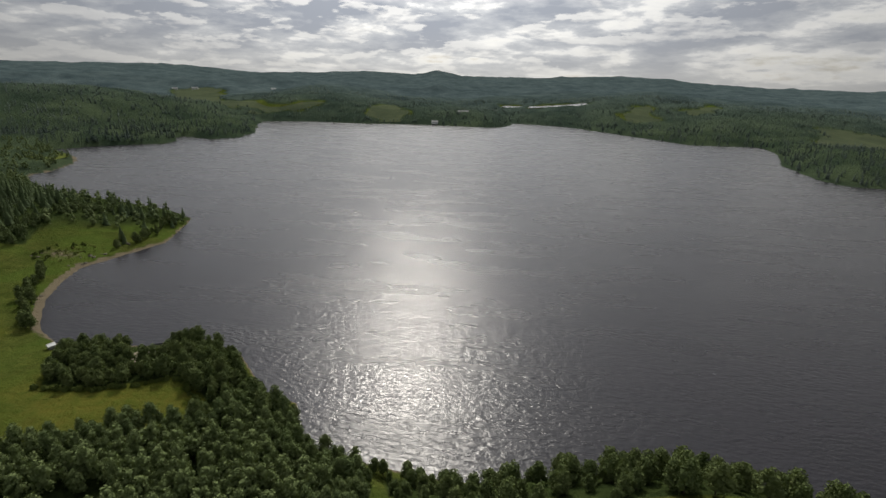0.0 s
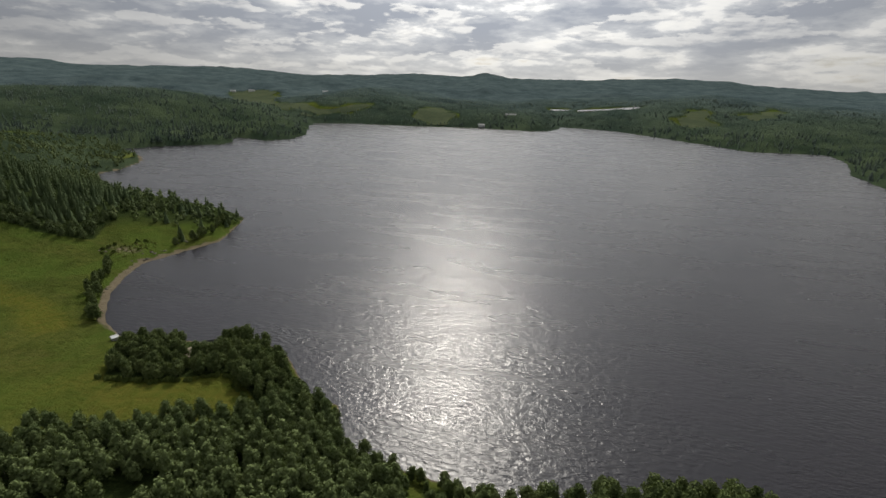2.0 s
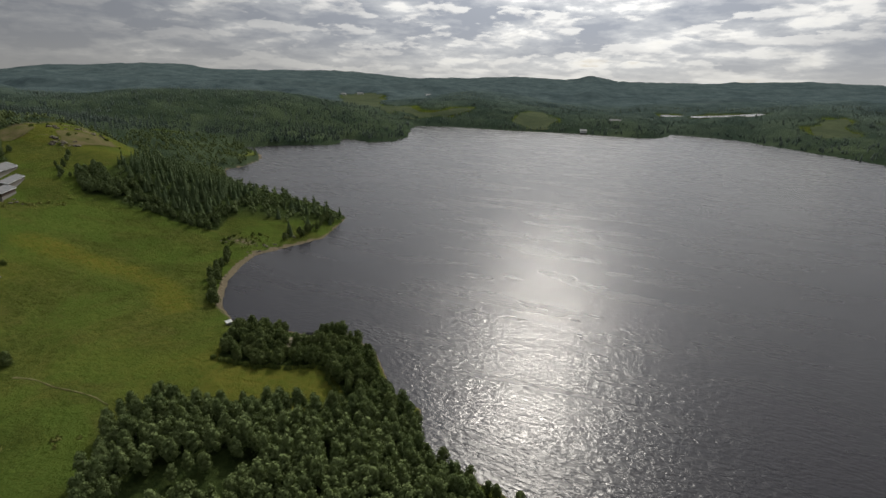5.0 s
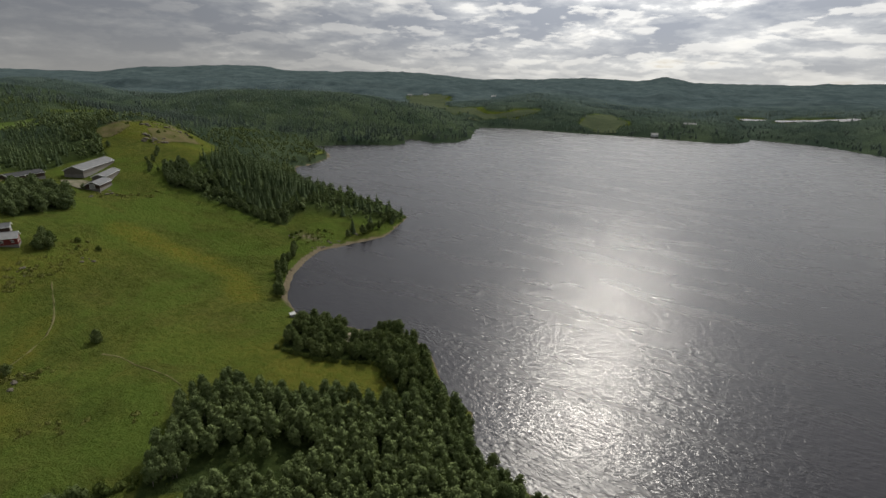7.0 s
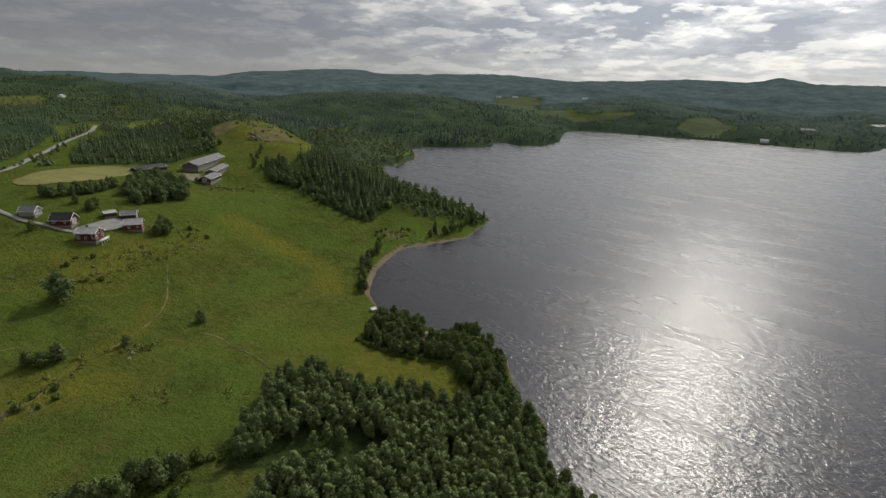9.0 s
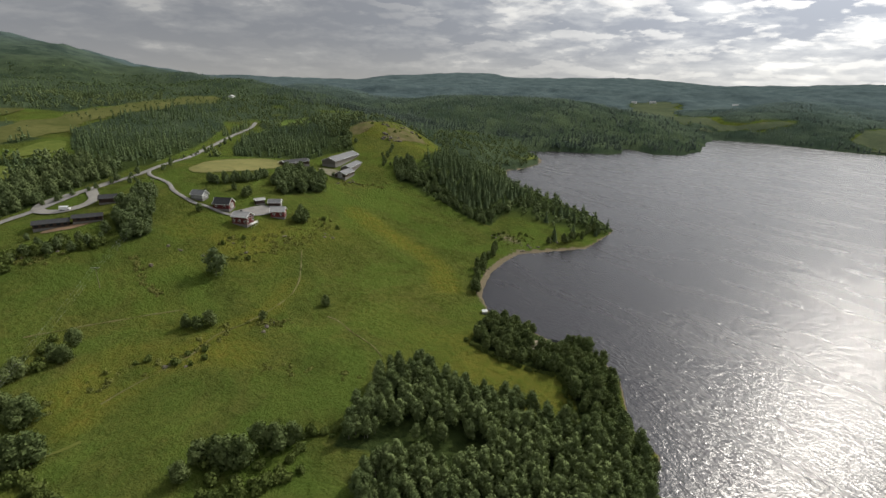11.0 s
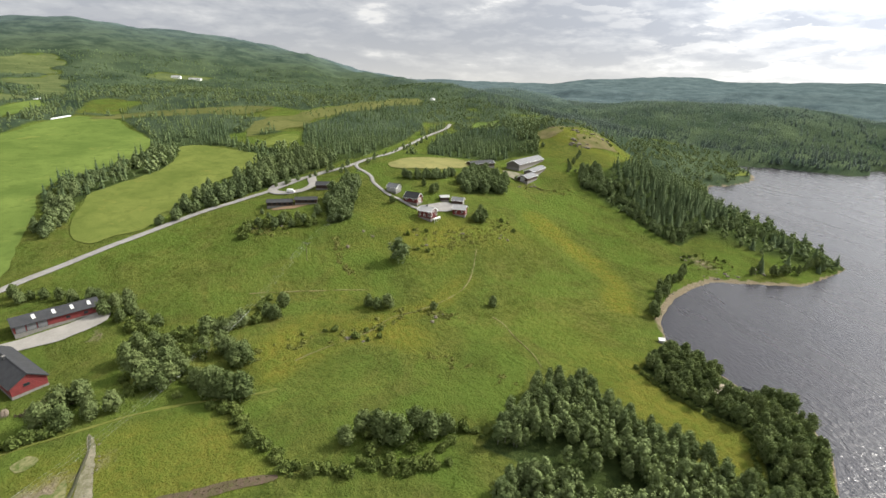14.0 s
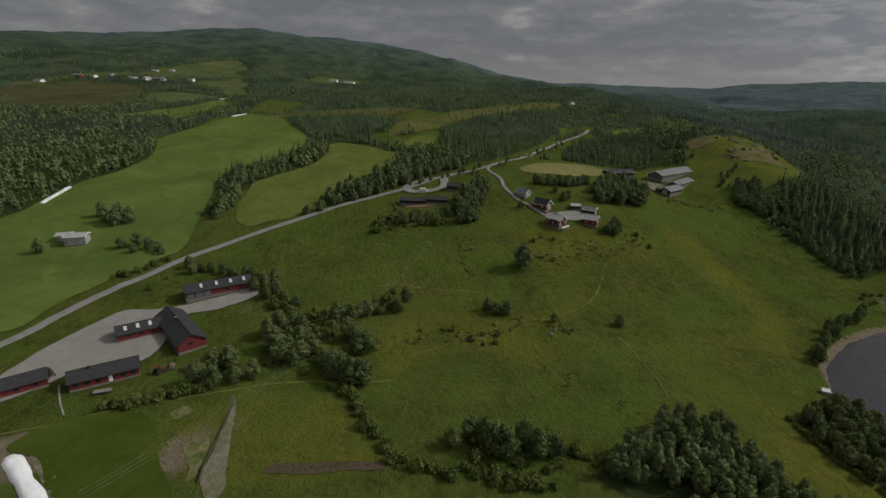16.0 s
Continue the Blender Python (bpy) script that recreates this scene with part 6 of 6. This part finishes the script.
for k, (x, y) in enumerate(along([(-144, -45.5), (-132, -43.2), (-124, -42), (-116, -40), (-109, -39)], 1.1, 3.0, 107)):
    size = rng.uniform(0.12, 0.32)
    ob = tagged(part("rock", stones[k % 4]), "pale stone thrown up beside the ditch", "rock", "ditch stones")
    ob.matrix_basis = Matrix.LocRotScale((x, y, ground_z(x, y) + 0.12), Euler((0, 0, rng.uniform(0, 6))), Vector((size, size, size)))


def power_pole(x, y, turn):
    top = tagged(new("power_pole"), "weathered wooden power pole with steel crossarm", "power pole", "power line")
    top.matrix_basis = pose(x, y, ground_z(x, y), 0, 0, turn)
    v, f = stem(11.4, 0.15)
    part("pole", mesh_of("pole", [(p[0], p[1], p[2]) for p in v], f, TIMBER), top)
    arm = solid("crossarm", box(-1.6, 1.6, -0.07, 0.07, 9.3, 9.48, 0.01), STEEL, top)
    for px in (-1.5, 0, 1.5):
        solid("insulator", box(px - 0.07, px + 0.07, -0.07, 0.07, 9.48, 9.75, 0.02), BROWN, arm)
    return [Vector((x, y, ground_z(x, y) + 9.75)) + Vector((math.cos(radians(turn)), math.sin(radians(turn)), 0)) * px for px in (-1.5, 0, 1.5)]


POLES = [(-330, 68), (-246, 24), (-76, -84)]
ends = []
for k, (x, y) in enumerate(POLES):
    nx, ny = POLES[min(k + 1, len(POLES) - 1)]
    px, py = POLES[max(k - 1, 0)]
    ends.append(power_pole(x, y, math.degrees(math.atan2(ny - py, nx - px)) + 90))
for a, b in zip(ends, ends[1:]):
    for p, q in zip(a, b):
        cu = bpy.data.curves.new("power_cable", "CURVE")
        cu.dimensions, cu.bevel_depth, cu.bevel_resolution = "3D", 0.010, 1
        sp = cu.splines.new("POLY")
        sp.points.add(15)
        for k in range(16):
            u = k / 15
            w_at = p.lerp(q, u)
            sp.points[k].co = (w_at.x, w_at.y, w_at.z - (p - q).length * 0.058 * 4 * u * (1 - u), 1)
        cu.materials.append(STEEL)
        tagged(new("power_cable", cu), "thin grey overhead power cable", "cable", "power line")


def log_pile(x, y, turn):
    top = tagged(new("log_pile"), "stack of brown timber logs by the barn", "log pile")
    top.matrix_basis = pose(x, y, ground_z(x, y), 0, 0, turn)
    for j, n in enumerate((5, 4, 3)):
        for k in range(n):
            v, f = stem(3.4, 0.2, 0, 0, k)
            ob = part("log", mesh_of("log", [(p[2] - 1.4, p[1] + (k - n / 2) * 0.42, p[0] + 0.2 + j * 0.36) for p in v], f, TIMBER), top)


log_pile(-164, -73, 20)


def flat_trailer(x, y, turn):
    top = tagged(new("trailer"), "pale flat farm trailer on the grass", "trailer")
    top.matrix_basis = pose(x, y, ground_z(x, y) + 0.1, 0, 0, turn)
    for k in range(8):
        solid("board", box(-2.6, 2.6, -1.0 + k * 0.25, -0.77 + k * 0.25, 0.7, 0.78), CONCRETE, top)
    for px in (-0.9, 0.6):
        for py in (-1.0, 1.0):
            bm = bmesh.new()
            bmesh.ops.create_cone(bm, cap_ends=True, segments=12, radius1=0.38, radius2=0.38, depth=0.22)
            bmesh.ops.rotate(bm, verts=bm.verts, matrix=Matrix.Rotation(math.pi / 2, 3, "X"))
            bmesh.ops.translate(bm, verts=bm.verts, vec=(px, py, 0.36))
            solid("wheel", bm, RUBBER, top)


flat_trailer(-150.5, -89, 105)
forest("heather", "purple-brown heather strip in the low meadow", along([(-114, -28), (-114, -14), (-113.6, 0)], 0.09, 2.6, 31), [broadleaf(s, 1.0, 1.6, 3, 30, 0.3, 1, 0.0) for s in range(20, 23)], 0.35, 0.7, HEATHER, 33)
forest("heather_patch", "purple-brown rough growth beside the barn", spots([(-172, -62), (-162, -70), (-157, -62), (-166, -54)], 1.0, 32), [broadleaf(s, 1.0, 1.6, 3, 30, 0.3, 1, 0.0) for s in range(20, 23)], 0.6, 1.0, HEATHER, 34)

# rough scrub on the banks of the pasture
SCRUB = leaf_material("rough_scrub_leaves", (0.088, 0.102, 0.026), (0.165, 0.158, 0.050))
SCRUB_SHAPES = [broadleaf(s, 0.62, 2.3, 3, 26, 0.3, 1, 0.0) for s in range(24, 28)]
BANKS = [([(-263, 84), (-256, 98), (-256, 116), (-262, 134), (-270, 147)], 0.5, 13), ([(-246, 74), (-242, 84), (-244, 102), (-250, 124)], 0.6, 9), ([(-267, 42), (-250, 41), (-240, 40), (-228, 43)], 0.4, 4),
         ([(-174, -4), (-180, 16), (-178, 30), (-184, 48), (-190, 64)], 0.6, 9), ([(-292, -4), (-284, 6), (-279, 14)], 0.3, 9), ([(-330, 196), (-322, 212), (-318, 226)], 0.5, 10), ([(-212, 250), (-208, 258), (-200, 266)], 0.35, 12),
         ([(-158, 60), (-146, 66), (-134, 82)], 0.9, 7), ([(-188, 68), (-184, 74), (-182, 80)], 0.35, 5), ([(-480, 300), (-466, 330), (-440, 350)], 1.1, 40)]
for k, (line, gap, width) in enumerate(BANKS):
    forest("scrub", "low rough scrub and coarse grass on a bank", along(line, 1.5 * gap, width, 260 + k), SCRUB_SHAPES, 0.4, 1.5, SCRUB, 280 + k)

# worn footpaths over the pasture
ribbon("footpath", [(-224, -4), (-221, 11), (-217, 32), (-213, 48)], 0.5, PATH_SOIL, "bare trodden path across the pasture", "path", 0.05, 0.5)
ribbon("footpath", [(-167, 11), (-175, 29), (-179, 40), (-187, 52), (-190, 65), (-196, 81), (-210, 98), (-239, 115)], 0.4, PATH_SOIL, "faint trodden path across the pasture", "path", 0.04, 0.5)
ribbon("footpath", [(-178, 96), (-170, 98), (-162, 97.5), (-148, 98.5), (-138, 97)], 0.45, PATH_SOIL, "worn seam of bare soil across the pasture", "path", 0.05, 0.6)
ribbon("wheel_track", [(-131, -106), (-135, -94), (-141, -81), (-145, -66), (-149, -50), (-152, -36), (-152, -22), (-151, -6), (-152, 4)], 1.1, TRACK_GRASS, "pale trodden wheel track along the hedge", "path", 0.08, 0.5)

# grass tussocks in the pasture
def tuft(seed):
    rng = np.random.default_rng(seed)
    v, f = [], []
    for k in range(6):
        t, r = k * 2 * math.pi / 6 + rng.random(), rng.uniform(0.35, 0.6)
        c, s = math.cos(t), math.sin(t)
        i = len(v)
        v += [(-s * 0.25, c * 0.25, 0), (s * 0.25, -c * 0.25, 0), (c * r, s * r, rng.uniform(0.25, 0.5))]
        f.append((i, i + 1, i + 2))
    return np.array(v), f


def tussock_places(n, seed):
    rng = np.random.default_rng(seed)
    r, t = np.sqrt(rng.uniform(70**2, 330**2, n)), np.radians(rng.uniform(8, 128, n))
    x, y = -np.sin(t) * r, np.cos(t) * r
    keep = (outline_distance(x, y, PASTURE) < -2) & (shore(x, y) > 5) & (waves(x, y, 22, 131, 3) + 0.5 * waves(x, y, 6, 133, 2) > rng.uniform(-0.9, 0.7, n)) & (line_distance(x, y, ROAD) > 6)
    return np.stack([x, y], 1)[keep]


forest("grass_tussocks", "tufts of coarse green and yellow grass all over the pasture", tussock_places(60000, 5), [tuft(s) for s in range(4)], 0.8, 1.8, TUSSOCK, 71)
